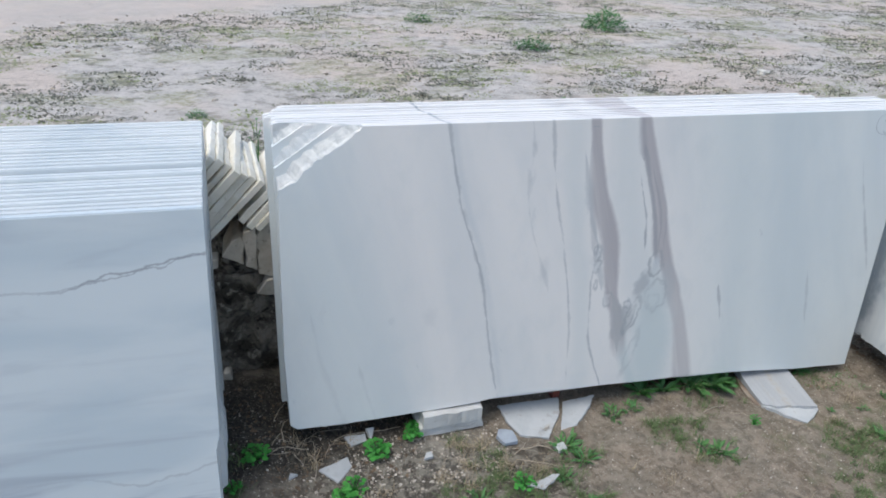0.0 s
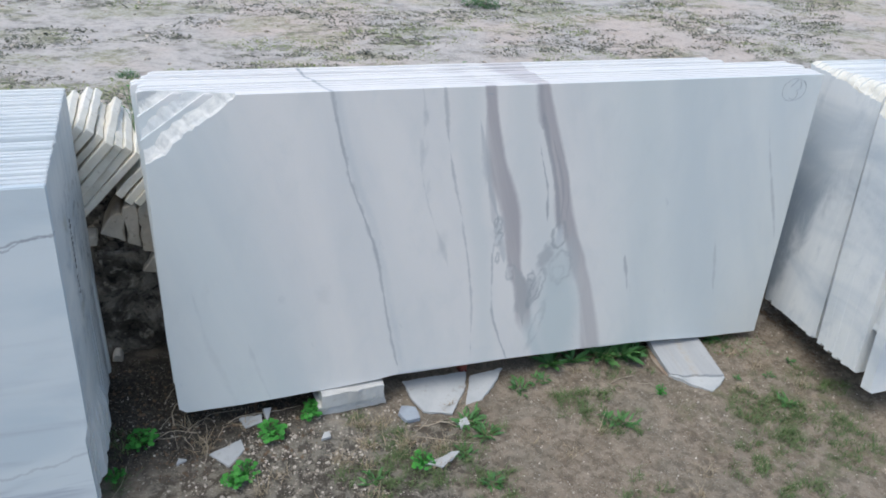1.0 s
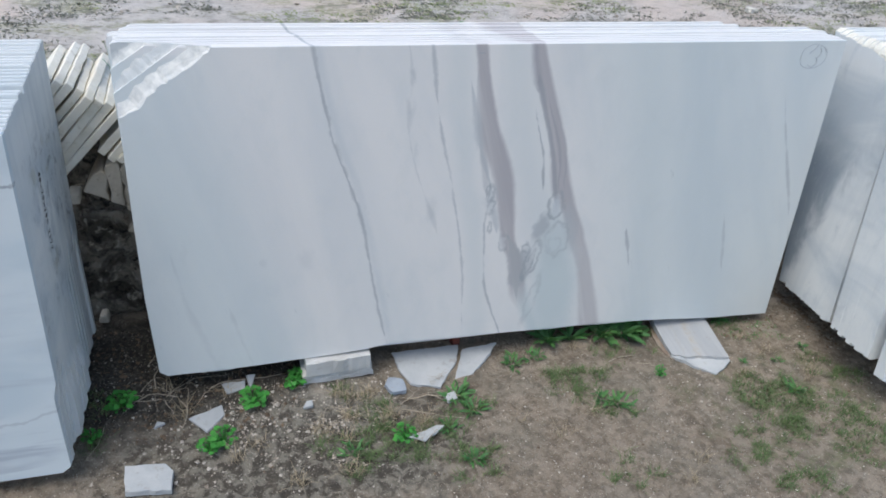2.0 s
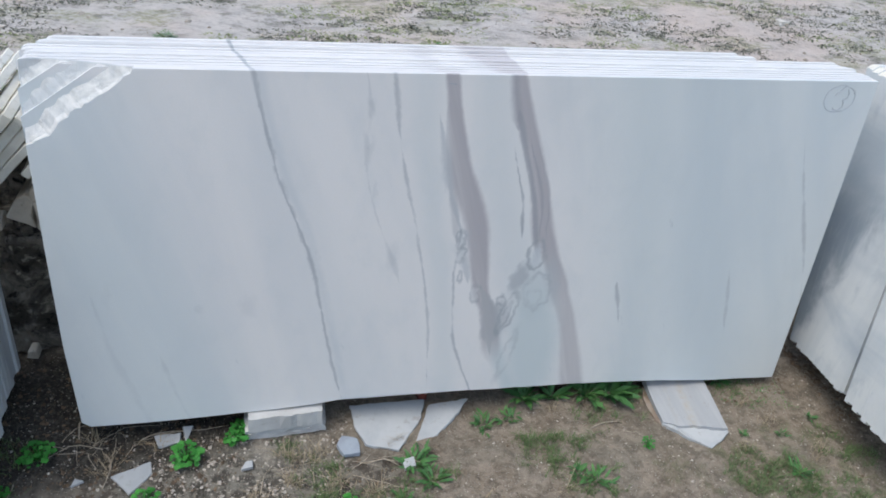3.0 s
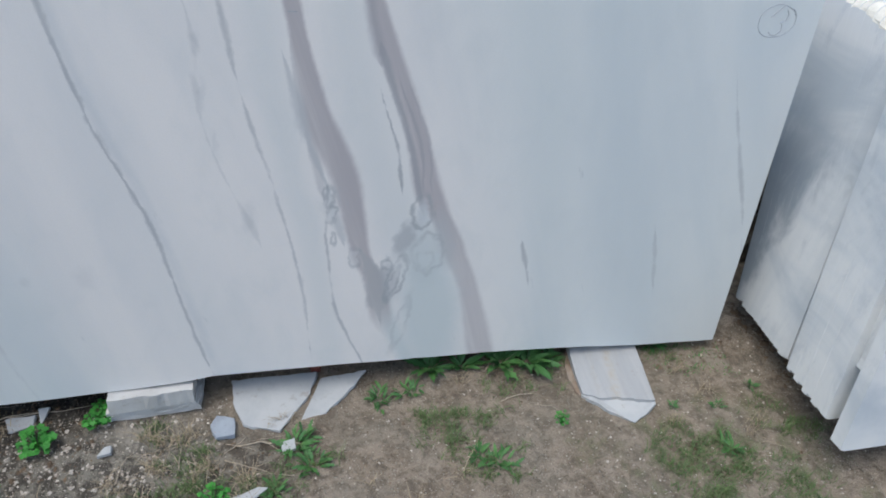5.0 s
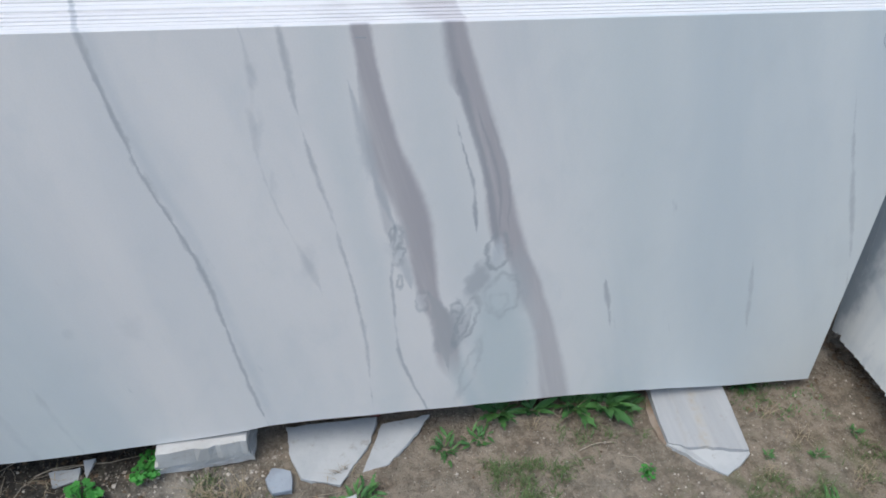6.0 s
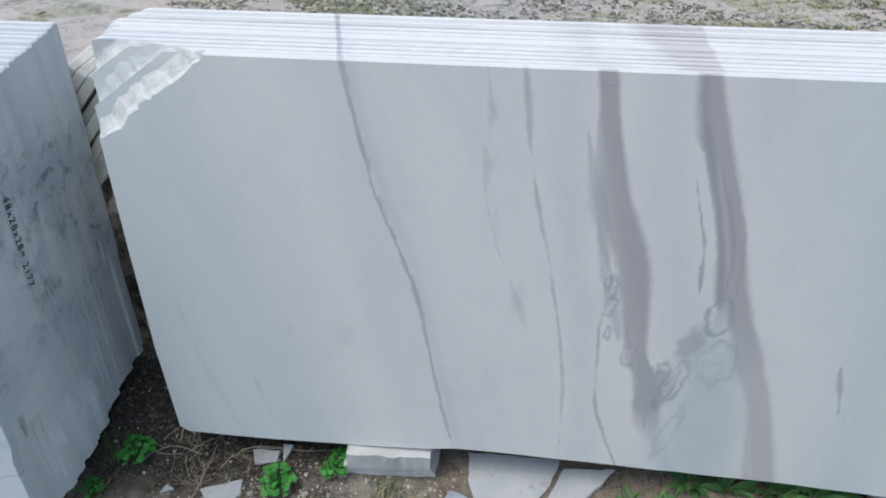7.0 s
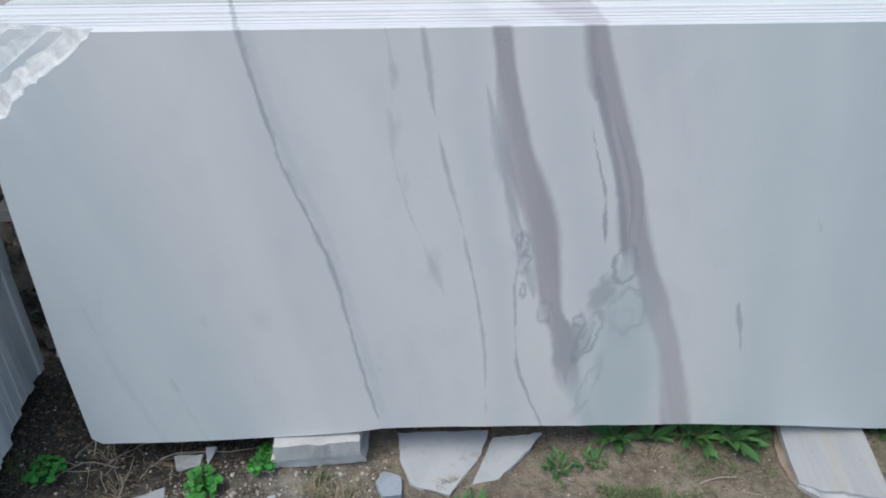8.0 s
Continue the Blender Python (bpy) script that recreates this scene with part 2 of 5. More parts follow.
    for cu, cv, ru, rv, turn, keep, tint in (
        (1.405, 0.19, 0.100, 0.27, 3, 0.75, (0.535, 0.595, 0.60)),
        (1.385, 0.40, 0.065, 0.13, 0, 0.45, (0.50, 0.55, 0.56)),
        (1.325, 0.445, 0.028, 0.065, -20, 0.75, (0.39, 0.41, 0.43)),
        (1.440, 0.44, 0.030, 0.11, 8, 0.45, (0.44, 0.46, 0.475)),
        (1.285, 0.31, 0.030, 0.075, 10, 0.60, (0.42, 0.435, 0.45)),
        (1.372, 0.525, 0.021, 0.045, 0, 0.80, (0.54, 0.565, 0.58)),
        (1.388, 0.37, 0.034, 0.045, 0, 0.40, (0.59, 0.63, 0.63)),
        (1.125, 0.59, 0.010, 0.022, 0, 0.6, (0.62, 0.63, 0.63)),
        (1.130, 0.535, 0.009, 0.020, 0, 0.6, (0.62, 0.63, 0.63)),
        (1.188, 0.395, 0.012, 0.024, 0, 0.6, (0.58, 0.58, 0.58)),
    ):
        colour = n.mix(n.step(oval(cu, cv, ru, rv, turn), 0.45, 1.2, keep, 0.0), colour, tint)
    thin = n.step(blots, 0.34, 0.56, 0.35, 1.3)
    for cu, cv, ru, rv, turn, w, keep in (
        (1.372, 0.530, 0.027, 0.052, 0, 0.20, 0.60), (1.392, 0.392, 0.045, 0.062, 0, 0.16, 0.32), (1.384, 0.372, 0.022, 0.028, 0, 0.30, 0.16),
        (1.303, 0.315, 0.022, 0.075, -18, 0.22, 0.60), (1.296, 0.300, 0.010, 0.050, -18, 0.40, 0.55), (1.275, 0.365, 0.016, 0.020, 0, 0.35, 0.55),
        (1.320, 0.150, 0.016, 0.09, -14, 0.35, 0.22), (1.125, 0.590, 0.013, 0.028, 0, 0.35, 0.45), (1.131, 0.535, 0.011, 0.024, 0, 0.40, 0.45),
        (1.136, 0.463, 0.006, 0.016, 0, 0.70, 0.45), (1.188, 0.395, 0.014, 0.030, 0, 0.35, 0.40),
    ):
        edge = n.math("ABSOLUTE", n.math("SUBTRACT", oval(cu, cv, ru, rv, turn), 1.0))
        colour = n.mix(n.math("MULTIPLY", n.step(edge, 0.0, w * 1.5, keep, 0.0), thin), colour, (0.33, 0.355, 0.375))
    # faint scattered blots
    spot = n.noise(n.stretch(run, (24.0, 1.0, 6.0), (7, 0, 1)), 1.0, 3.0, 0.6)
    colour = n.mix(n.math("MULTIPLY", n.step(spot, 0.66, 0.76, 0.0, 0.4), n.step(v, 0.95, 0.6)), colour, (0.42, 0.45, 0.47))
    for cu, cv, ru, rv, keep in ((0.846, 0.985, 0.014, 0.030, 0.30), (0.849, 0.870, 0.010, 0.045, 0.22), (0.865, 0.755, 0.008, 0.035, 0.24), (0.923, 0.545, 0.022, 0.050, 0.22), (0.368, 0.396, 0.014, 0.018, 0.28), (0.510, 0.395, 0.030, 0.045, 0.18), (0.132, 0.450, 0.010, 0.05, 0.15), (1.046, 0.32, 0.007, 0.03, 0.35)):
        colour = n.mix(n.math("MULTIPLY", n.step(oval(cu, cv, ru, rv, -8), 0.3, 1.3, keep, 0.0), n.step(blots, 0.3, 0.6, 0.4, 1.0)), colour, (0.42, 0.44, 0.46))
    # finer lines
    for path, width, keep in (
        ([(0.0, 1.06), (0.17, 1.052), (0.25, 1.049), (0.4, 1.032), (0.53, 1.008), (0.67, 0.981), (0.77, 0.955), (0.85, 0.938), (1.0, 0.917), (1.15, 0.90)], [(0, 0.001), (0.17, 0.003), (0.3, 0.005), (0.4, 0.003), (0.6, 0.0045), (0.8, 0.0045), (0.88, 0.002), (0.96, 0.005), (1.05, 0.007), (1.15, 0.006)], 0.5),
        ([(0.0, 1.215), (0.03, 1.202), (0.143, 1.159), (0.22, 1.134), (0.41, 1.118), (0.51, 1.115), (0.6, 1.122), (1.1, 1.15)], [(0, 0.003), (0.2, 0.004), (0.5, 0.004), (0.62, 0.003), (0.68, 0.0), (1.1, 0.0)], 0.6),
        ([(0.0, 1.03), (0.49, 0.937), (0.556, 0.914), (0.617, 0.891), (0.733, 0.856), (0.88, 0.836), (0.985, 0.846), (1.15, 0.82)], [(0, 0.0), (0.45, 0.002), (0.53, 0.010), (0.60, 0.004), (0.85, 0.005), (0.98, 0.010), (1.04, 0.003), (1.15, 0.004)], 0.22),
        ([(0.0, 2.45), (0.415, 2.366), (0.636, 2.288), (0.833, 2.218), (1.15, 2.12)], [(0, 0.0), (0.35, 0.002), (0.5, 0.006), (0.75, 0.005), (0.88, 0.001), (1.15, 0.0)], 0.45),
        ([(0.0, 2.16), (0.2, 2.12), (0.4, 2.08), (1.15, 1.9)], [(0, 0.0), (0.2, 0.002), (0.3, 0.008), (0.42, 0.002), (0.5, 0.0), (1.15, 0.0)], 0.35),
        ([(0.0, 1.75), (0.279, 1.698), (0.403, 1.666), (1.15, 1.45)], [(0, 0.0), (0.24, 0.001), (0.30, 0.005), (0.38, 0.005), (0.43, 0.0), (1.15, 0.0)], 0.6),
        ([(0.0, 0.31), (0.056, 0.293), (0.22, 0.254), (0.45, 0.2), (1.15, 0.1)], [(0, 0.005), (0.1, 0.010), (0.22, 0.007), (0.3, 0.0), (1.15, 0.0)], 0.2),
        ([(0.0, 0.20), (0.2, 0.14), (0.4, 0.10), (1.15, 0.02)], [(0, 0.014), (0.2, 0.012), (0.4, 0.004), (0.5, 0.0), (1.15, 0.0)], 0.14),
        ([(0.0, 1.42), (0.55, 1.318), (0.622, 1.313), (0.709, 1.303), (0.80, 1.278), (0.9, 1.25), (1.15, 1.2)], [(0, 0.0), (0.57, 0.0), (0.63, 0.004), (0.72, 0.005), (0.78, 0.002), (0.86, 0.002), (0.9, 0.0), (1.15, 0.0)], 0.75),
    ):
        m = n.math("MULTIPLY", vein(n, u, v, path, width, 0.1, blots), front)
        colour = n.mix(n.math("MULTIPLY", m, n.step(blots, 0.35, 0.6, 0.25 * keep, keep)), colour, grey)
    # the sawn tops are whiter and chalky, with a warm tint painted in against the blue sky light; a lilac patch and
    # faint clouds show on them
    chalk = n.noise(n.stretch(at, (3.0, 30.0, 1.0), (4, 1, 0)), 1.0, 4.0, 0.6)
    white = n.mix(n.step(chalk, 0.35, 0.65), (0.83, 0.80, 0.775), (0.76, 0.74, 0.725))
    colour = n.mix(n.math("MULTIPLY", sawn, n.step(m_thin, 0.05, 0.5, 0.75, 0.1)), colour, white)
    left = n.math("MULTIPLY_ADD", deep, -0.30, 1.200)
    patch = n.math("MULTIPLY", n.step(n.math("SUBTRACT", uc, left), -0.03, 0.03), n.step(n.math("SUBTRACT", u, 1.274), -0.006, 0.004, 1.0, 0.0))
    colour = n.mix(n.math("MULTIPLY", n.math("MULTIPLY", patch, sawn), n.step(chalk, 0.3, 0.7, 0.75, 0.4)), colour, (0.50, 0.455, 0.46))
    haze = n.math("MULTIPLY", n.step(n.math("ABSOLUTE", n.math("SUBTRACT", uc, 1.06)), 0.02, 0.13, 1.0, 0.0), n.step(mottle, 0.42, 0.6))
    colour = n.mix(n.math("MULTIPLY", n.math("MULTIPLY", haze, sawn), 0.35), colour, (0.56, 0.53, 0.53))
    fine = n.noise(at, 240.0, 3.0)
    colour = n.mix(n.step(fine, 0.35, 0.65, 0.0, 0.05), colour, (0.45, 0.46, 0.47))
    return n.done(colour, n.step(fine, 0.3, 0.7, 0.42, 0.56), fine, 0.0006, 0.25, 0.35)


def clouded_marble(name, spots, tint, spread=0.16):
    """White marble with blue grey clouds; damp dark and ochre stains on the sawn ends. With few spots, shade beside the
    next stack is painted into a blotchy stain.
    """
    n = Nodes(name)
    at = n.coord("World")
    r = n.random()
    x, y, z = n.split(at)
    on_end = n.step(n.math("ABSOLUTE", n.split(n.tree.nodes.new("ShaderNodeNewGeometry").outputs["True Normal"])[0]), 0.5, 0.8)
    clouds = n.noise(n.stretch(at, (1.4, 1.0, 2.2)), 1.8, 5.0, 0.55, 0.8)
    colour = n.mix(n.step(clouds, 0.35, 0.7), (0.70, 0.71, 0.70), tint)
    runs = n.noise(n.stretch(at, (2.0, 9.0, 0.7)), 1.6, 4.0, 0.55, 0.4)
    colour = n.mix(n.math("MULTIPLY", n.step(runs, 0.48, 0.7, 0.0, 0.5 if spots > 0.5 else 0.25), on_end), colour, (0.46, 0.50, 0.53))
    mass = n.noise(n.stretch(at, (0.6, 1.5, 1.2), (0, 0.35, 0.1)), 2.6, 5.0, 0.6, 0.5)
    speck = n.noise(n.stretch(at, (1, 1, 1), (3, 2, 2)), 26.0, 5.0, 0.7, 0.6)
    zone = n.math("MULTIPLY", n.step(z, 0.36, 0.62), n.step(z, 0.84, 1.02, 1.0, 0.0))
    dark = n.math("MULTIPLY", n.step(mass, 0.42, 0.62), n.math("MULTIPLY", zone, on_end))
    colour = n.mix(n.math("MULTIPLY", dark, 0.55 * spots), colour, (0.29, 0.36, 0.43))
    colour = n.mix(n.math("MULTIPLY", n.math("MULTIPLY", dark, n.step(speck, 0.5, 0.62)), 0.8 * spots), colour, (0.12, 0.14, 0.17))
    ochre = n.math("MULTIPLY", n.step(n.noise(at, 7.0, 4.0), 0.58, 0.70), dark)
    colour = n.mix(n.math("MULTIPLY", ochre, 0.5 * spots), colour, (0.40, 0.37, 0.24))
    colour = n.mix(n.math("MULTIPLY", r, spread), colour, (0.50, 0.53, 0.55))
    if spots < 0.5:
        # blotchy stain with the shade next to the middle stack painted in
        shaded_stain = n.noise(n.stretch(at, (1.0, 1.6, 0.7), (1, 2, 0)), 4.0, 6.0, 0.65, 0.6)
        shaded_stain = n.math("ADD", shaded_stain, n.step(n.math("MULTIPLY_ADD", z, 0.13, y), 0.0, 0.18, -0.16, 0.25))
        shaded_stain = n.math("MULTIPLY", n.step(shaded_stain, 0.45, 0.78), n.step(z, 0.64, 0.92, 1.0, 0.1))
        colour = n.mix(n.math("MULTIPLY", n.math("MULTIPLY", shaded_stain, on_end), 0.8), colour, (0.22, 0.265, 0.31))
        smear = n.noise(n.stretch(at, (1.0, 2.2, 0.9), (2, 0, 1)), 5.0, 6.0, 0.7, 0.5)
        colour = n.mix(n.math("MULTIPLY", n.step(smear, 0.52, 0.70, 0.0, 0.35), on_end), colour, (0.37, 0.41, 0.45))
    fine = n.noise(at, 200.0, 3.0)
    return n.done(colour, n.step(fine, 0.3, 0.7, 0.45, 0.6), fine, 0.0006, 0.3, 0.35)


def front_veined_marble():
    """Blue white marble with two thin level cracks of grey and soft level bands."""
    n = Nodes("level_veined_marble")
    at = n.coord()
    u, y, v = n.split(at)
    clouds = n.noise(n.stretch(at, (1.0, 1.0, 3.0)), 1.5, 4.0, 0.5, 0.6)
    colour = n.mix(n.step(clouds, 0.35, 0.7), (0.60, 0.65, 0.675), (0.50, 0.57, 0.615))
    soft = n.noise(n.stretch(at, (1.2, 1.0, 7.0), (0, 0, 0.3)), 1.5, 4.0, 0.55, 0.8)
    colour = n.mix(n.math("MULTIPLY", n.step(soft, 0.5, 0.68), n.step(v, 0.25, 0.5, 0.75, 0.25)), colour, (0.35, 0.39, 0.45))
    wob = n.noise(at, 12.0, 5.0, 0.65)
    wob3 = n.noise(n.stretch(at, (1, 1, 1), (2, 0, 1)), 14.0, 5.0, 0.65)
    un = n.math("ADD", u, 0.9)
    for pts, w, k, wb in (([(0.0, 0.89), (0.2, 0.88), (0.35, 0.875), (0.43, 0.899), (0.58, 0.926), (0.70, 0.948)], 0.004, 0.75, wob), ([(0.0, 0.885), (0.35, 0.878), (0.43, 0.892), (0.58, 0.92), (0.70, 0.952)], 0.003, 0.6, wob3), ([(0.0, 0.25), (0.3, 0.27), (0.45, 0.225), (0.55, 0.235), (0.66, 0.262)], 0.005, 0.35, wob)):
        line = n.curve(un, pts + [(1.0, pts[-1][1])])
        off = n.math("ABSOLUTE", n.math("SUBTRACT", n.math("ADD", v, n.math("MULTIPLY_ADD", wb, 0.05, -0.025)), line))
        colour = n.mix(n.math("MULTIPLY", n.math("MULTIPLY", n.step(off, w * 0.2, w * 1.3, 1.0, 0.0), n.step(un, 0.25, 0.45, 0.3, 1.0)), k), colour, (0.27, 0.29, 0.33))
    fine = n.noise(at, 200.0, 3.0)
    return n.done(colour, 0.5, fine, 0.0006, 0.3, 0.35)


def split_marble(name, light, dark, scale=22.0, striped=False):
    """A broken, crystalline marble face; striped: grey layers run across it."""
    n = Nodes(name)
    at = n.coord("World")
    x, y, z = n.split(at)
    a = n.noise(at, scale, 6.0, 0.65, 0.4)
    b = n.noise(at, 14.0, 4.0, 0.6)
    colour = n.mix(n.step(a, 0.35, 0.65), dark, light)
    if striped:
        off = n.math("SUBTRACT", n.math("SUBTRACT", z, 0.994), n.math("MULTIPLY", n.math("SUBTRACT", x, 0.012), 0.727))
        off = n.math("ADD", off, n.math("MULTIPLY_ADD", b, 0.05, -0.025))
        for middle, half in ((0.082, 0.013), (0.165, 0.02)):
            m = n.step(n.math("ABSOLUTE", n.math("SUBTRACT", off, middle)), half * 0.4, half * 1.7, 1.0, 0.0)
            colour = n.mix(n.math("MULTIPLY", m, 0.75), colour, (0.46, 0.485, 0.50))
    return n.done(colour, 0.75, a, 0.006, 0.8, 0.25)


def weathered(name, light, dark, dirt, scale=9.0):
    n = Nodes(name)
    at, r = n.coord("World"), n.random()
    a = n.noise(at, scale, 6.0, 0.62, 0.3)
    b = n.noise(n.stretch(at, (1, 1, 1), (7, 3, 1)), scale * 4, 5.0, 0.7)
    colour = n.mix(n.step(a, 0.35, 0.68), light, dark)
    colour = n.mix(n.step(b, 0.55, 0.72, 0.0, 0.7), colour, dirt)
    colour = n.mix(n.math("MULTIPLY", r, 0.25), colour, dark)
    return n.done(colour, 0.8, b, 0.003, 0.6, 0.25)


def bearing_marble():
    """Pale marble with soft grey and tan streaks along the plate."""
    n = Nodes("bearing_marble")
    at = n.coord("World")
    x, y, z = n.split(at)
    fine = n.noise(at, 60.0, 5.0, 0.65)
    streak = n.noise(n.stretch(at, (26.0, 2.0, 1.0)), 1.0, 5.0, 0.6, 0.5)
    colour = n.mix(n.step(streak, 0.35, 0.65), (0.40, 0.405, 0.41), (0.345, 0.355, 0.365))
    wob = n.noise(at, 18.0, 4.0, 0.6)
    for place, half, keep, tint in ((2.015, 0.026, 0.5, (0.40, 0.36, 0.29)), (2.010, 0.012, 0.22, (0.38, 0.32, 0.24)), (2.045, 0.012, 0.35, (0.35, 0.34, 0.33)), (1.955, 0.012, 0.3, (0.36, 0.34, 0.30))):
        off = n.math("ABSOLUTE", n.math("SUBTRACT", n.math("ADD", n.math("MULTIPLY_ADD", y, -0.18, x), n.math("MULTIPLY_ADD", wob, 0.03, -0.015)), place))
        colour = n.mix(n.math("MULTIPLY", n.step(off, 0.0, half, keep, 0.0), n.step(fine, 0.3, 0.6)), colour, tint)
    colour = n.mix(n.step(fine, 0.58, 0.72, 0.0, 0.4), colour, (0.30, 0.27, 0.23))
    return n.done(colour, 0.65, fine, 0.002, 0.4, 0.3)


def mossy_rock():
    """Brown-grey rock with black hollows and pale lichen."""
    n = Nodes("mossy_rock")
    at = n.coord("World")
    a = n.noise(at, 7.0, 6.0, 0.65, 0.5)
    b = n.noise(n.stretch(at, (1, 1, 1), (7, 3, 1)), 24.0, 6.0, 0.7, 0.6)
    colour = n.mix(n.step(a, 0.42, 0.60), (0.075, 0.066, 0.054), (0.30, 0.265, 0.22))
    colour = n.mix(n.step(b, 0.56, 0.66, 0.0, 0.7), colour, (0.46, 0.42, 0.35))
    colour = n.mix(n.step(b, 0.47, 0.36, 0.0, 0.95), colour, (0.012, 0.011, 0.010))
    return n.done(colour, 0.9, n.math("MULTIPLY_ADD", b, 0.6, a), 0.03, 1.0, 0.2)


def soil():
    """Trodden brown earth full of marble grit near by; pale stone dust with moss further off."""
    n = Nodes("gritty_soil")
    at = n.coord("World")
    x, y, z = n.split(at)
    big = n.noise(at, 1.7, 4.0, 0.55)
    mid = n.noise(n.stretch(at, (1, 1, 1), (5, 2, 0)), 8.0, 5.0, 0.6)
    fine = n.noise(at, 70.0, 5.0, 0.7)
    grainy_fine = n.noise(n.stretch(at, (1, 1, 1), (2, 5, 1)), 190.0, 4.0, 0.7)
    clod = n.noise(n.stretch(at, (1, 1, 1), (8, 1, 3)), 28.0, 5.0, 0.68, 0.4)
    brown = n.mix(n.step(mid, 0.3, 0.7), (0.172, 0.124, 0.089), (0.245, 0.188, 0.142))
    brown = n.mix(n.step(clod, 0.46, 0.66, 0.0, 0.6), brown, (0.095, 0.07, 0.052))
    brown = n.mix(n.step(fine, 0.5, 0.66, 0.0, 0.75), brown, (0.31, 0.255, 0.20))
    brown = n.mix(n.step(grainy_fine, 0.48, 0.64, 0.0, 0.6), brown, (0.085, 0.063, 0.047))
    brown = n.mix(n.step(big, 0.5, 0.7, 0.0, 0.4), brown, (0.21, 0.18, 0.145))
    brown = n.mix(n.step(n.noise(n.stretch(at, (1, 1, 1), (4, 7, 0)), 4.5, 5.0, 0.65, 0.4), 0.46, 0.66, 0.0, 0.6), brown, n.mix(n.step(fine, 0.4, 0.6), (0.185, 0.17, 0.14), (0.11, 0.095, 0.075)))
    brown = n.mix(n.step(x, 0.95, 1.6, 0.0, 0.15), brown, n.mix(n.step(clod, 0.4, 0.62), (0.33, 0.265, 0.205), (0.17, 0.13, 0.098)))
    brown = n.mix(n.step(mid, 0.25, 0.75, 0.22, 0.5), brown, n.mix(n.step(clod, 0.4, 0.62), (0.36, 0.30, 0.245), (0.17, 0.14, 0.112)))
    # litter by the corner, coloured to near black in the gap between the stacks, and a spill of marble dust
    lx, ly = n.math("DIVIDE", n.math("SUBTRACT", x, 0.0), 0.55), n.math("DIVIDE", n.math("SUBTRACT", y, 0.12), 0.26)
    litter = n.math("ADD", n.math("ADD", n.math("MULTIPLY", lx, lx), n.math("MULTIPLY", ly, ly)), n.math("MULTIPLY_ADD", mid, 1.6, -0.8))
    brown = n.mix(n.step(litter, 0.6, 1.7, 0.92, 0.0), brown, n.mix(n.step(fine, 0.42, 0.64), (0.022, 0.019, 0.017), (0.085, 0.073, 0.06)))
    dx, dy = n.math("DIVIDE", n.math("SUBTRACT", x, 0.56), 0.22), n.math("DIVIDE", n.math("ADD", y, 0.14), 0.13)
    dust = n.math("ADD", n.math("ADD", n.math("MULTIPLY", dx, dx), n.math("MULTIPLY", dy, dy)), n.math("MULTIPLY_ADD", fine, 2.4, -1.2))
    brown = n.mix(n.step(dust, 0.1, 1.2, 0.6, 0.0), brown, (0.38, 0.345, 0.305))
    gx, gy = n.math("DIVIDE", n.math("SUBTRACT", x, 0.45), 0.65), n.math("DIVIDE", n.math("ADD", y, 0.33), 0.30)
    greyed = n.math("ADD", n.math("ADD", n.math("MULTIPLY", gx, gx), n.math("MULTIPLY", gy, gy)), n.math("MULTIPLY_ADD", mid, 2.0, -1.0))
    brown = n.mix(n.step(greyed, 0.2, 1.3, 0.85, 0.0), brown, n.mix(n.step(clod, 0.42, 0.56), (0.20, 0.178, 0.15), (0.055, 0.047, 0.04)))
    mx, my = n.math("DIVIDE", n.math("SUBTRACT", n.math("MULTIPLY_ADD", y, 0.35, x), 2.08), 0.42), n.math("DIVIDE", n.math("ADD", y, 0.52), 0.36)
    film = n.math("ADD", n.math("ADD", n.math("MULTIPLY", mx, mx), n.math("MULTIPLY", my, my)), n.math("MULTIPLY_ADD", mid, 4.0, -2.0))
    brown = n.mix(n.math("MULTIPLY", n.step(film, 0.0, 1.2, 0.5, 0.0), n.step(n.noise(n.stretch(at, (1, 1, 1), (1, 1, 7)), 13.0, 5.0, 0.7, 0.5), 0.46, 0.62)), brown, n.mix(n.step(fine, 0.38, 0.62), (0.15, 0.18, 0.08), (0.075, 0.095, 0.04)))
    grit = n.step(n.cells(at, 105.0), 0.16, 0.30, 1.0, 0.0)
    some = n.step(n.noise(n.stretch(at, (1, 1, 1), (9, 9, 9)), 60.0, 2.0), 0.46, 0.54)
    brown = n.mix(n.math("MULTIPLY", n.math("MULTIPLY", grit, some), 0.7), brown, (0.44, 0.39, 0.33))
    # the yard beyond
    f1 = n.noise(n.stretch(at, (0.7, 1, 1)), 1.1, 6.0, 0.68, 0.3)
    f2 = n.noise(n.stretch(at, (0.8, 1, 1), (3, 8, 0)), 3.6, 7.0, 0.75)
    f3 = n.noise(n.stretch(at, (1, 1, 1), (1, 4, 0)), 0.35, 4.0, 0.6)
    f4 = n.noise(n.stretch(at, (1, 1, 1), (6, 2, 0)), 14.0, 5.0, 0.7)
    track = n.step(n.math("MULTIPLY_ADD", n.math("SUBTRACT", y, 14.0), 0.9, n.math("MULTIPLY", n.math("SUBTRACT", x, 1.0), -0.5)), 1.5, 4.5)
    pale = n.mix(n.step(f2, 0.38, 0.66), (0.53, 0.495, 0.46), (0.37, 0.345, 0.32))
    pale = n.mix(n.step(f3, 0.42, 0.6, 0.0, 0.7), pale, (0.55, 0.46, 0.40))
    pale = n.mix(n.step(f4, 0.5, 0.68, 0.0, 0.45), pale, (0.28, 0.26, 0.235))
    open_ground = n.math("SUBTRACT", 1.0, track)
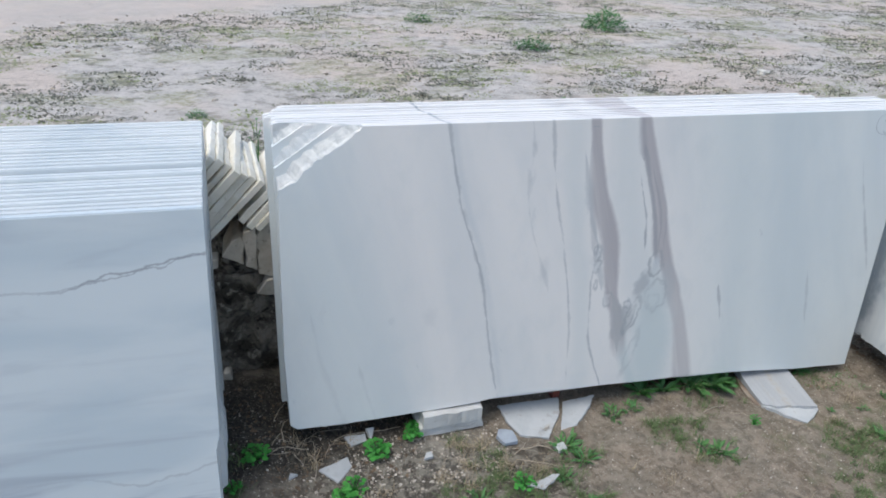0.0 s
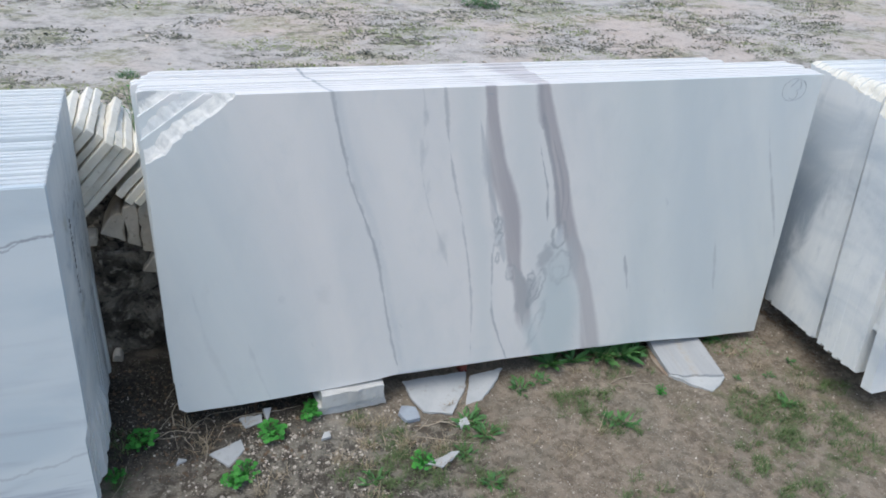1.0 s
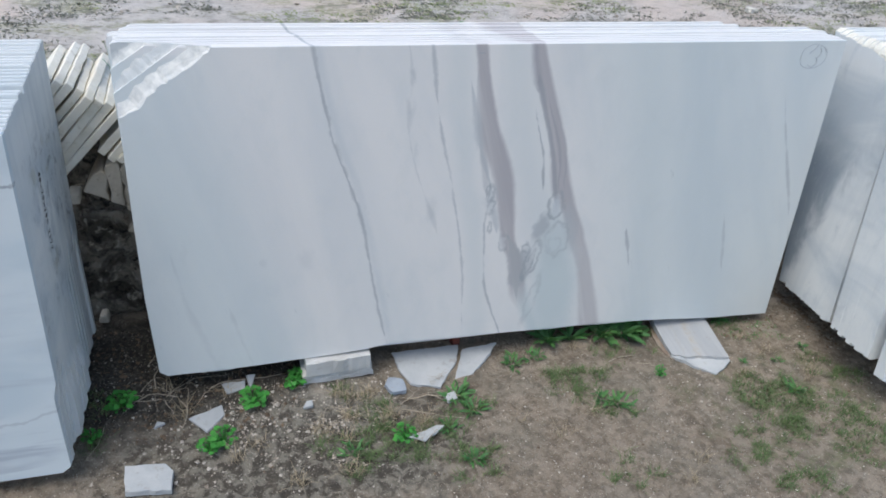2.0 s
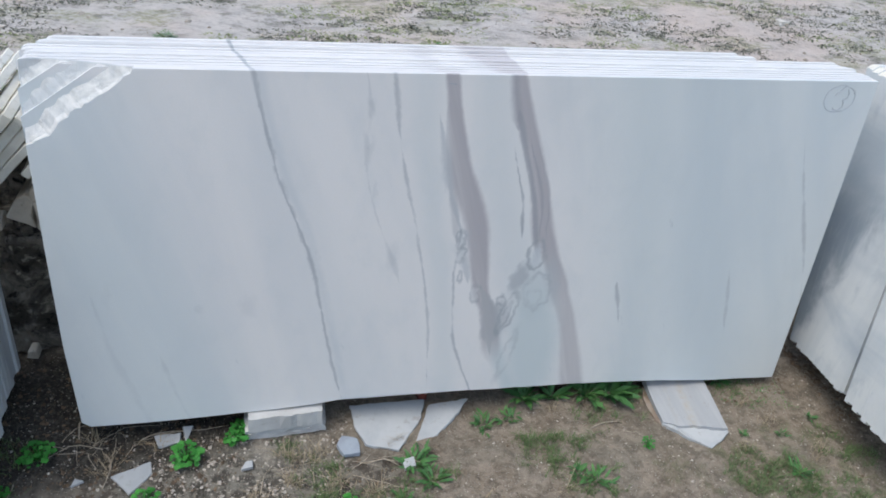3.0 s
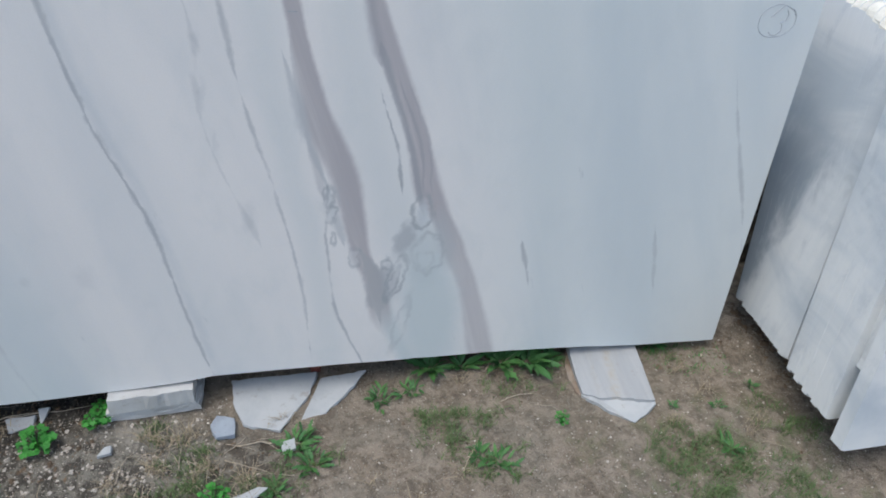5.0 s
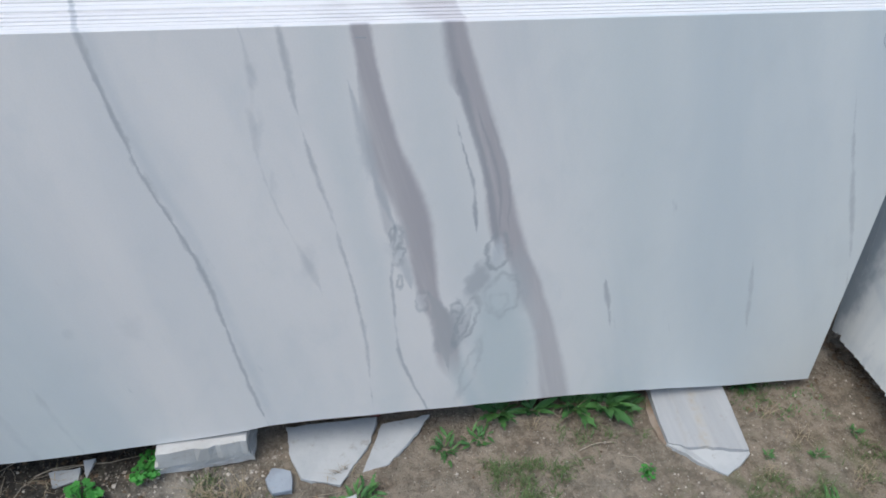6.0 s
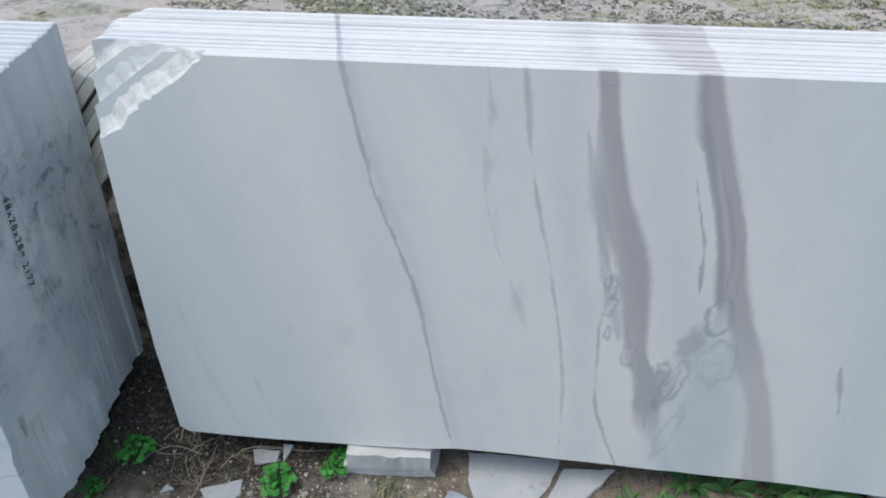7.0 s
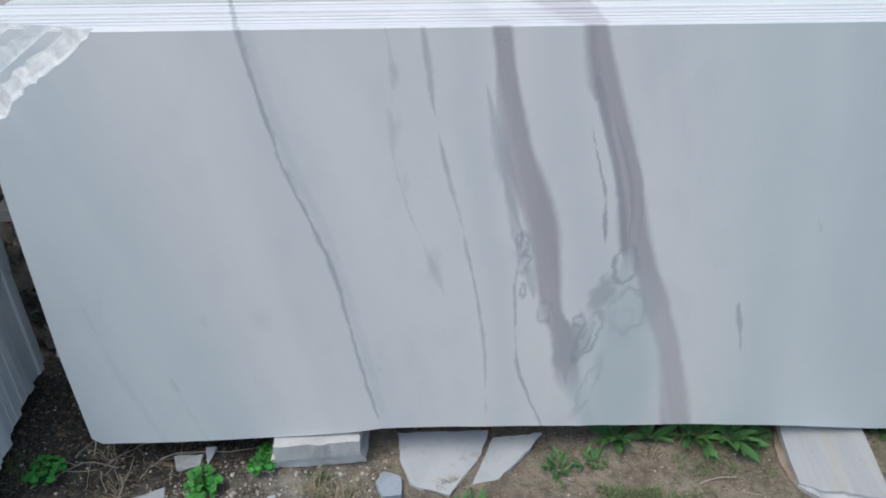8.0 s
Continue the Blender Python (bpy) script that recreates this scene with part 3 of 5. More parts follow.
    tuft = n.math("MULTIPLY", n.step(f2, 0.52, 0.60), open_ground)
    pale = n.mix(n.math("MULTIPLY", tuft, n.step(f1, 0.42, 0.56, 0.12, 0.7)), pale, (0.17, 0.165, 0.14))
    moss = n.math("MULTIPLY", n.step(f1, 0.49, 0.60), open_ground)
    pale = n.mix(n.math("MULTIPLY", moss, n.step(f4, 0.35, 0.65, 0.15, 0.6)), pale, (0.23, 0.24, 0.115))
    pale = n.mix(n.math("MULTIPLY", track, 0.7), pale, n.mix(n.step(f1, 0.35, 0.65), (0.55, 0.475, 0.42), (0.47, 0.42, 0.385)))
    brown = n.mix(1.0, brown, (0.95, 0.99, 0.98), "MULTIPLY")
    colour = n.mix(n.step(y, 1.5, 4.0), brown, pale)
    bump = n.math("ADD", n.math("ADD", n.math("MULTIPLY", fine, 0.4), n.math("MULTIPLY", clod, 0.5)), n.math("MULTIPLY", grit, 0.25))
    return n.done(colour, 0.92, bump, 0.016, 1.0, 0.2)


def leafy(name, light, dark):
    n = Nodes(name)
    at = n.coord("World")
    a = n.noise(at, 60.0, 3.0)
    k = n.math("ADD", n.math("MULTIPLY", n.island(), 0.5), n.math("MULTIPLY", n.random(), 0.5))
    colour = n.mix(k, dark, light)
    colour = n.mix(n.step(a, 0.4, 0.7, 0.0, 0.4), colour, dark)
    n.bsdf.inputs["Subsurface Weight"].default_value = 0.0
    n.bsdf.inputs["Transmission Weight"].default_value = 0.0
    return n.done(colour, 0.55, a, 0.001, 0.4, 0.35)


def grainy(name, light, dark, scale=120.0, rough=0.8):
    n = Nodes(name)
    at = n.coord("World")
    a = n.noise(at, scale, 4.0, 0.6)
    k = n.math("ADD", n.math("MULTIPLY", n.step(a, 0.35, 0.65), 0.5), n.math("MULTIPLY", n.island(), 0.5))
    return n.done(n.mix(k, dark, light), rough, a, 0.001, 0.4, 0.25)


BANDED, LEVEL = banded_marble(), front_veined_marble()
CLOUDED = clouded_marble("stained_marble", 1.0, (0.57, 0.61, 0.625), 0.30)
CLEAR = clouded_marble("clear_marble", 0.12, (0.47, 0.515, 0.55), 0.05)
BROKEN = split_marble("broken_marble", (0.70, 0.69, 0.66), (0.55, 0.555, 0.545), 34.0, True)
RIM = split_marble("chipped_rim", (0.78, 0.75, 0.67), (0.68, 0.65, 0.57), 40.0)
CREAM = weathered("cream_marble", (0.84, 0.81, 0.73), (0.72, 0.68, 0.58), (0.48, 0.44, 0.36))
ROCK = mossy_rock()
BANKSTONE = weathered("bank_stone", (0.58, 0.53, 0.45), (0.42, 0.37, 0.30), (0.13, 0.11, 0.09), 10.0)
PALE = weathered("pale_stone", (0.70, 0.67, 0.61), (0.56, 0.53, 0.47), (0.34, 0.30, 0.25), 12.0)
SHARD = weathered("marble_offcut", (0.46, 0.47, 0.47), (0.37, 0.385, 0.395), (0.28, 0.255, 0.22), 8.0)
BEARER = bearing_marble()
LAYERED = weathered("layered_marble", (0.55, 0.55, 0.535), (0.47, 0.465, 0.45), (0.36, 0.33, 0.28), 14.0)
RUSTY = weathered("rusty_marble", (0.33, 0.28, 0.23), (0.20, 0.14, 0.10), (0.15, 0.085, 0.05), 14.0)
BLUE = weathered("blue_grey_offcut", (0.34, 0.38, 0.43), (0.26, 0.29, 0.33), (0.22, 0.22, 0.22), 14.0)
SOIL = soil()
LEAF = leafy("mallow_leaf", (0.06, 0.29, 0.04), (0.02, 0.125, 0.022))
HERB = leafy("herb_leaf", (0.105, 0.25, 0.06), (0.04, 0.12, 0.04))
GRASS = leafy("grass_blade", (0.15, 0.21, 0.08), (0.06, 0.10, 0.035))
STRAW = grainy("dry_straw", (0.42, 0.35, 0.24), (0.24, 0.19, 0.13))
LITTER = grainy("dead_leaf", (0.20, 0.14, 0.09), (0.07, 0.05, 0.035))
GRAVEL = grainy("marble_gravel", (0.62, 0.57, 0.50), (0.20, 0.155, 0.115))
TWIG = grainy("bleached_twig", (0.50, 0.44, 0.35), (0.26, 0.21, 0.155))
TUFT = grainy("dusty_tuft", (0.21, 0.21, 0.16), (0.085, 0.09, 0.075), 20.0)
MOSS = leafy("moss_tuft", (0.29, 0.33, 0.13), (0.13, 0.17, 0.06))
INK = grainy("pencil", (0.42, 0.44, 0.47), (0.32, 0.34, 0.37))
PAINT = grainy("black_marker", (0.03, 0.03, 0.035), (0.015, 0.015, 0.018))


# ---- mesh helpers ----
def link(name, bm, material, parent=None, label="", smooth=False):
    me = bpy.data.meshes.new(name)
    bmesh.ops.recalc_face_normals(bm, faces=bm.faces)
    bm.to_mesh(me)
    bm.free()
    for m in material if isinstance(material, (list, tuple)) else (material,):
        me.materials.append(m)
    for p in me.polygons:
        p.use_smooth = smooth
    ob = new(name, me)
    ob.parent = parent
    return tagged(ob, label)


def part(name, bm, material, parent, label="", smooth=False):
    return link(name, bm, material, parent, label, smooth)


def prism(outline, depth, bevel=0.0015, crest=0.0):
    """A plate: outline in x and z, its front at y = 0, its back at y = depth. crest: a wider bevel along its top edge."""
    bm = bmesh.new()
    front = [bm.verts.new((u, 0, v)) for u, v in outline]
    back = [bm.verts.new((u, depth, v)) for u, v in outline]
    k = len(outline)
    bm.faces.new(front)
    bm.faces.new(back[::-1])
    for i in range(k):
        bm.faces.new((front[i], back[i], back[(i + 1) % k], front[(i + 1) % k]))
    bmesh.ops.recalc_face_normals(bm, faces=bm.faces)
    if crest:
        high = max(v for u, v in outline) - 0.012
        top = [e for e in bm.edges if len(e.link_faces) == 2 and e.calc_face_angle(0) > 1.2 and all(v.co.z > high for v in e.verts) and abs(e.verts[0].co.x - e.verts[1].co.x) > 0.02]
        bmesh.ops.bevel(bm, geom=top, offset=crest, segments=2, affect="EDGES", clamp_overlap=True)
    if bevel:
        sharp = [e for e in bm.edges if len(e.link_faces) == 2 and e.calc_face_angle(0) > 0.6]
        bmesh.ops.bevel(bm, geom=sharp, offset=bevel, segments=1, affect="EDGES", clamp_overlap=True)
    return bm


def ragged(points, step, size, rng, closed=False):
    """The same line with more points, each shaken by up to size."""
    out = []
    pairs = zip(points, points[1:] + points[:1]) if closed else zip(points, points[1:])
    for (a, b), (c, d) in pairs:
        k = max(1, int(math.hypot(c - a, d - b) / step))
        for i in range(k):
            s = i / k
            j = size if i else size * 0.4
            out.append((a + (c - a) * s + rng.uniform(-j, j), b + (d - b) * s + rng.uniform(-j, j)))
    if not closed:
        out.append(points[-1])
    return out


def tube(bm, points, radius, sides=5, taper=0.6):
    rings = []
    k = len(points)
    for i, p in enumerate(points):
        a, b = Vector(points[max(0, i - 1)]), Vector(points[min(k - 1, i + 1)])
        q = (b - a).to_track_quat("Z", "Y")
        r = radius * (1 - (1 - taper) * i / max(1, k - 1))
        rings.append([bm.verts.new(Vector(p) + q @ Vector((r * math.cos(2 * math.pi * s / sides), r * math.sin(2 * math.pi * s / sides), 0))) for s in range(sides)])
    for a, b in zip(rings, rings[1:]):
        for s in range(sides):
            bm.faces.new((a[s], a[(s + 1) % sides], b[(s + 1) % sides], b[s]))
    bm.faces.new(rings[0][::-1])
    bm.faces.new(rings[-1])


def hill(p, scale, seed=0.0):
    return noise.noise(Vector(p) * scale + Vector((seed, seed * 1.7, seed * 0.6)))


def smooth_step(a, b, v):
    s = min(1.0, max(0.0, (v - a) / (b - a)))
    return s * s * (3 - 2 * s)


def ground_z(x, y):
    """Height of the ground: a level standing by the stacks, a yard 1.5 m lower behind it."""
    z = 0.014 * hill((x, y, 0), 2.2) + 0.006 * hill((x, y, 0), 9.0, 3)
    z += 0.012 * smooth_step(0.6, 2.0, x)
    z += 0.065 * smooth_step(-0.28, 0.15, y) * (1 - smooth_step(-0.16, 0.10, x)) * (1 - smooth_step(0.5, 1.0, y))
    z *= 1 - smooth_step(3.0, 8.0, abs(y))
    z -= 1.55 * smooth_step(1.2, 5.5, y)
    z += 0.05 * hill((x, y, 0), 0.35, 5) * smooth_step(3.0, 6.0, y)
    return z


# ---- ground, one sheet to the horizon ----
def spread(edges):
    out = []
    for a, b, step in edges:
        k = max(1, round((b - a) / step))
        out += [a + (b - a) * i / k for i in range(k)]
    return out + [edges[-1][1]]


def build_ground():
    xs = spread([(-900, -200, 175), (-200, -40, 20), (-40, -8, 2), (-8, -1.4, 0.3), (-1.4, 3.4, 0.014), (3.4, 8, 0.25), (8, 40, 1.5), (40, 200, 20), (200, 900, 175)])
    ys = spread([(-900, -100, 200), (-100, -10, 10), (-10, -1.2, 0.4), (-1.2, 0.62, 0.014), (0.62, 6, 0.12), (6, 22, 0.2), (22, 60, 2), (60, 200, 20), (200, 1500, 260)])
    verts = []
    for y in ys:
        near_y = -1.3 < y < 0.7
        for x in xs:
            z = ground_z(x, y)
            if near_y and -1.5 < x < 3.5:
                z += 0.0035 * hill((x, y, 0), 28.0, 1) + 0.0022 * hill((x, y, 0), 75.0, 2)
            verts.append((x, y, z))
    w = len(xs)
    faces = [(j * w + i, j * w + i + 1, (j + 1) * w + i + 1, (j + 1) * w + i) for j in range(len(ys) - 1) for i in range(w - 1)]
    me = bpy.data.meshes.new("ground")
    me.from_pydata(verts, [], faces)
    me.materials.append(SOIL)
    for p in me.polygons:
        p.use_smooth = True
    return tagged(new("ground", me), "bare brown earth with marble grit, dust and weeds", "ground", kind="structure")


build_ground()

# ---- the big middle stack ----
LEAN = 5.0
rng = random.Random(4)


def lay(ob, x, y, z, lean=LEAN, turn=0.0):
    ob.matrix_world = pose(x, y, z, -lean, 0, turn)
    return ob


def front_slab():
    thing = new("marble_slab")
    chip = ragged([(0.012, 0.893), (0.066, 0.917), (0.124, 0.977), (0.178, 1.010), (0.226, 1.039), (0.276, 1.085)], 0.012, 0.004, rng)
    chip = [(0.012, 0.893)] + chip[1:-1] + [(0.276, 1.085)]
    low = [(0.006, 0.012), (0.030, -0.007), (0.17, -0.009), (0.37, -0.006), (0.50, -0.001), (0.62, 0.003), (0.70, 0.008), (0.78, 0.019), (0.86, 0.020), (1.04, 0.015), (1.205, 0.011), (1.425, 0.005), (1.61, 0.002), (1.83, -0.011), (2.13, -0.037), (2.40, -0.049)]
    low = low[:2] + ragged(low[1:], 0.05, 0.0012, rng)[1:]
    outline = low + [(2.398, 0.45), (2.392, 1.083)] + chip[::-1] + [(0.004, 0.6), (-0.001, 0.3)]
    thick = 0.0238
    part("slab_body", prism(outline, thick, 0.0012), BANDED, thing)
    # the broken corner: the face has flaked off towards the back
    bm = bmesh.new()
    k, rows = len(chip), 12
    corner = [(0.012, 0.893), (0.010, 0.95), (0.009, 1.02), (0.010, 1.080), (0.014, 1.0855), (0.10, 1.0855), (0.19, 1.0855), (0.276, 1.085)]
    run = [0.0]
    for a, b in zip(corner, corner[1:]):
        run.append(run[-1] + math.hypot(b[0] - a[0], b[1] - a[1]))
    grid = []
    for i, (cu, cv) in enumerate(chip):
        s = run[-1] * i / (k - 1)
        j = max(q for q in range(len(run) - 1) if run[q] <= s + 1e-9)
        f = min(1.0, (s - run[j]) / (run[j + 1] - run[j]))
        ou, ov = corner[j][0] + f * (corner[j + 1][0] - corner[j][0]), corner[j][1] + f * (corner[j + 1][1] - corner[j][1])
        col = []
        for q in range(rows + 1):
            r = q / rows
            u, v = cu + (ou - cu) * r, cv + (ov - cv) * r
            away = math.hypot(u - cu, v - cv)
            d = min(0.068, 0.50 * away + 0.006 * smooth_step(0, 0.1, r))
            d += (0.0035 * hill((u, v, 0), 26.0) + 0.0015 * hill((u, v, 0), 80.0, 2)) * smooth_step(0, 0.2, r)
            col.append(bm.verts.new((u, max(0.0003, d), v)))
        grid.append(col)
    for a, b in zip(grid, grid[1:]):
        for q in range(rows):
            bm.faces.new((a[q], a[q + 1], b[q + 1], b[q]))
    back = [bm.verts.new((c[-1].co.x + 0.002, c[-1].co.y + 0.012, c[-1].co.z - 0.001)) for c in grid]
    for i in range(k - 1):
        bm.faces.new((grid[i][-1], back[i], back[i + 1], grid[i + 1][-1]))
    low_back = [bm.verts.new((c[0].co.x, thick, c[0].co.z)) for c in grid]
    for i in range(k - 1):
        bm.faces.new((back[i], low_back[i], low_back[i + 1], back[i + 1]))
    bmesh.ops.remove_doubles(bm, verts=bm.verts, dist=0.0002)
    part("broken_corner", bm, BROKEN, thing, "rough white broken marble corner")
    # a saw mark near the top
    part("saw_mark", prism([(1.051, 1.0575), (1.072, 1.0565), (1.072, 1.0590), (1.051, 1.0600)], 0.001, 0), INK, thing, "short dark pencil tick").location = (0, -0.0006, 0)
    # number in a ring, drawn by hand
    bm = bmesh.new()
    ring = []
    for i in range(30):
        a = 2 * math.pi * (i / 27 + 0.05)
        r = 0.044 * (1 + 0.06 * hill((math.cos(a), math.sin(a), 0), 1.5, 7)) + 0.0001 * i
        ring.append((2.269 + 1.16 * r * math.cos(a), -0.0004, 1.030 + 0.93 * r * math.sin(a)))
    tube(bm, ring, 0.0007, 4, 1.0)
    part("pencil_ring", bm, INK, thing, "faint hand-drawn pencil ring")
    bm = bmesh.new()
    for stroke in (((-0.018, 0.012), (-0.002, 0.026), (0.012, 0.040)), ((0.023, 0.030), (0.030, 0.018), (0.028, 0.004), (0.012, -0.002), (0.020, -0.010), (0.020, -0.024), (0.006, -0.036), (-0.008, -0.033), (-0.014, -0.026))):
        tube(bm, [(2.268 + p, -0.0004, 1.028 + q) for p, q in stroke], 0.0014, 4, 0.8)
    part("number", bm, INK, thing, "number thirteen written in pencil")
    tagged(thing, "large white marble slab with grey lilac bands and a broken corner", "marble slab", "slabs of the middle stack", "thing")
    return lay(thing, 0, 0, 0.105)


front_slab()
PITCH = 0.0245


def broken_off(i, left, top, cut):
    """The upper corner of a slab: the break of the front one runs on into the next two."""
    if i > 2:
        return [(left + cut + 0.010, top), (left + cut * 0.5, top - 0.004), (left, top - cut * 1.4)]
    away = 0.050 * i
    return [(0.276 - away / 0.588, top), (left, 0.893 + away / 0.809)]


for i in range(1, 11):
    left, right, top = rng.uniform(0.004, 0.012), 2.398 + rng.uniform(-0.004, 0.012), 1.0855 + rng.uniform(-0.003, 0.002)
    if i in (7, 8):
        left = -0.014
    if i >= 9:
        right, top = 2.06 + 0.05 * (i == 9), 1.092
    if i == 10:
        left, top = 0.03, 1.096
    cut = 0.004 + 0.008 * rng.random()
    outline = ragged([(left, 0.0), (1.2, -0.008), (right, -0.04)], 0.1, 0.003, rng) + [(right, top - 0.004), (right - 0.004, top), *broken_off(i, left, top, cut)]
    slab = new("marble_slab")
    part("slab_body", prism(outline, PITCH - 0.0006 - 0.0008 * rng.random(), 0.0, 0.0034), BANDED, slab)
    tagged(slab, "white marble slab with grey bands, leaning in a stack", "marble slab", "slabs of the middle stack", "thing")
    y = i * PITCH
    lay(slab, 0, y * math.cos(radians(LEAN)), 0.105 - y * math.sin(radians(LEAN)))

# ---- the block of slabs on one side ----
rng = random.Random(11)
COUNT, STEP = 26, 0.0233
for i in range(COUNT):
    group = 0 if i < 5 else 1 if i < 14 else 2
    s = i / (COUNT - 1)
    top = 1.079 + 0.032 * s + rng.uniform(-0.002, 0.002) - (0.014 if i == 11 else 0.006 if i == 8 else 0.0)
    foot = 0.03 + 0.055 * s + rng.uniform(0, 0.012)
    hi = -0.191 - 0.012 * s + rng.uniform(-0.0004, 0.0004)
    lo = (-0.226, -0.212, -0.224)[group] + rng.uniform(-0.005, 0.005)
    knee = (0.36, 0.27, 0.52)[group] + rng.uniform(-0.05, 0.05)
    bend = hi - 0.030 * (1 - knee / top)
    outline = [(-0.93, foot), (lo - 0.025, foot + rng.uniform(-0.003, 0.003)), (lo, foot + 0.02), (lo + 0.002, knee - 0.05), (bend, knee), (hi, top - 0.003), (hi - 0.003, top), (-0.93, top)]
    slab = new("marble_slab")
    part("slab_body", prism(outline, STEP - (0.003 if i == 11 else 0.0004), 0.0, 0.006 if i else 0.003), LEVEL if i == 0 else CLOUDED, slab)
    tagged(slab, "blue-white marble slab with thin grey veins fronting a stack" if i == 0 else "pale blue-white marble slab with a stained sawn end", "marble slab", "slabs of the block stack", "thing")
    lay(slab, 0.0, -0.325 + i * STEP * math.cos(radians(LEAN)), 0.02)


def written(text, size, matrix, label):
    words = bpy.data.curves.new("writing", "FONT")
    words.body, words.size, words.extrude, words.space_character = text, size, 0.0003, 1.25
    tmp = bpy.data.objects.new("writing", words)
    scene.collection.objects.link(tmp)
    me = bpy.data.meshes.new_from_object(tmp.evaluated_get(bpy.context.evaluated_depsgraph_get()))
    bpy.data.objects.remove(tmp)
    me.materials.clear()
    me.materials.append(PAINT)
    ob = new("painted_writing", me)
    ob.matrix_world = matrix
    return tagged(ob, label, "writing")


# ---- the stack on the other side ----
rng = random.Random(23)
TIP = 11.0
GROUPS = ((2, 0.150, 0.150), (10, 0.172, 0.152), (14, 0.122, 0.118))


def loft(front, back, depth, crest):
    """A plate whose outline changes from its front to its back."""
    bm = bmesh.new()
    a = [bm.verts.new((u, 0, v)) for u, v in front]
    b = [bm.verts.new((u, depth, v)) for u, v in back]
    k = len(front)
    bm.faces.new(a)
    bm.faces.new(b[::-1])
    for i in range(k):
        bm.faces.new((a[i], b[i], b[(i + 1) % k], a[(i + 1) % k]))
    bmesh.ops.recalc_face_normals(bm, faces=bm.faces)
    top = [e for e in bm.edges if abs(e.verts[0].co.x - e.verts[1].co.x) > 0.5 and min(w.co.z for w in e.verts) > 0.5]
    bmesh.ops.bevel(bm, geom=top, offset=crest, segments=1, affect="EDGES", clamp_overlap=True)
    return bm


def end_outline(group, s, high, foot, deep):
    """The sawn end of the stack at one depth: straight up, then a torn upper corner that runs on from slab to slab."""
    lo = (2.466, 2.462 + 0.03 * s, 2.532 + 0.004 * s)[group]
    hi = (2.530, 2.530 + 0.02 * s, 2.612 - 0.062 * s)[group]
    drop = (0.15, 0.14 - 0.07 * s, 0.06 - 0.05 * s)[group] + 0.012 * hill((deep, 0, 0), 16.0, 2)
    chip = 0.6 * drop + 0.02 + 0.010 * hill((deep, 3, 0), 16.0, 5)
    torn = []
    for k in range(9):
        q = k / 8
        u, v = hi + chip * (0.55 * q + 0.45 * q ** 2.5), high - drop * (1 - q) ** 1.3
        rough = 0.0 if k == 0 else 0.012
        torn.append((u + rough * hill((deep, 0.6 * u, 0.6 * v), 30.0, 1), v + rough * hill((deep, 0.6 * u, 0.6 * v), 30.0, 6)))
    rise = [(lo + (hi - lo) * k / 16, foot + 0.008 + (high - drop - foot - 0.008) * k / 16) for k in range(16)]
    return [(3.9, 0.0), (lo + 0.014, foot), *rise, *torn, (3.9, high)], hi, drop, chip


y, deep = -0.545, 0.0
for group, (count, low, far_low) in enumerate(GROUPS):
    for i in range(count):
        step = 0.0250
        base = low + (far_low - low) * i / count
        high = (1.160 - base) / math.cos(radians(TIP)) + rng.uniform(-0.002, 0.002)
        foot = rng.choice((0.0, 0.004, 0.012))
        near, hi, drop, chip = end_outline(group, i / count, high, foot, deep)
        away = end_outline(group, (i + 1) / count, high, foot, deep + step)[0]
        if i == 0 and group:
            back_by = 0.028 if group == 1 else 0.010
            near, away = ([(u + back_by if u < 3 else u, v) for u, v in line] for line in (near, away))
            for line in (near, away):
                lo = line[2][0]
                line[1:7] = [(lo + 0.045, 0.0), (lo + 0.043, 0.09), (lo + 0.042, 0.17), (lo + 0.030, 0.185), (lo + 0.014, 0.20), (line[6][0] + 0.004, line[6][1])]
        slab = new("marble_slab")
        bm = loft(near, away, step - (0.007 if i == count - 1 else 0.0001), 0.0008)
        for f in bm.faces:
            c = f.calc_center_median()
            f.material_index = 1 if c.z > high - drop - 0.004 and c.x < hi + chip + 0.004 and abs(f.normal.y) < 0.5 and f.normal.x < 0.3 else 0
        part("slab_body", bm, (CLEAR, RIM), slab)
        tagged(slab, "pale leaning marble slab with a chipped cream upper corner", "marble slab", "slabs of the end stack", "thing")
        lay(slab, 0, y, base, TIP)
        y += step + (0.012 if i == count - 1 else 0.0)
        deep += step


# ---- between the stacks: a rock bank, fallen stones and cream offcuts ----
def rock(name, size, seed, material, label, category, place, turn=0.0, cuts=4, rough=0.22, flat=0.0):
    bm = bmesh.new()
    bmesh.ops.create_icosphere(bm, subdivisions=cuts, radius=1.0)
    for v in bm.verts:
        d = v.co.normalized()
        k = 1 + rough * hill(d, 1.3, seed) + rough * 0.55 * hill(d, 3.1, seed + 2) + rough * 0.3 * hill(d, 7.5, seed + 4)
        c = [math.copysign(abs(a) ** 0.62, a) for a in d]
        v.co = Vector((c[0] * size[0], c[1] * size[1], c[2] * size[2])) * k
    ob = link(name, bm, material, None, label, smooth=False)
    ob.matrix_world = pose(*place, 0, 0, turn)
    return tagged(ob, category=category)


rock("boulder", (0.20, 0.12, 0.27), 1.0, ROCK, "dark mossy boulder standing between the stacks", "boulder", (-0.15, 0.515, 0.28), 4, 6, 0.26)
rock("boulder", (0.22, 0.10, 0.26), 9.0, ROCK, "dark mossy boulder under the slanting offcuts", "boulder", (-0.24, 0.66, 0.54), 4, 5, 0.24)
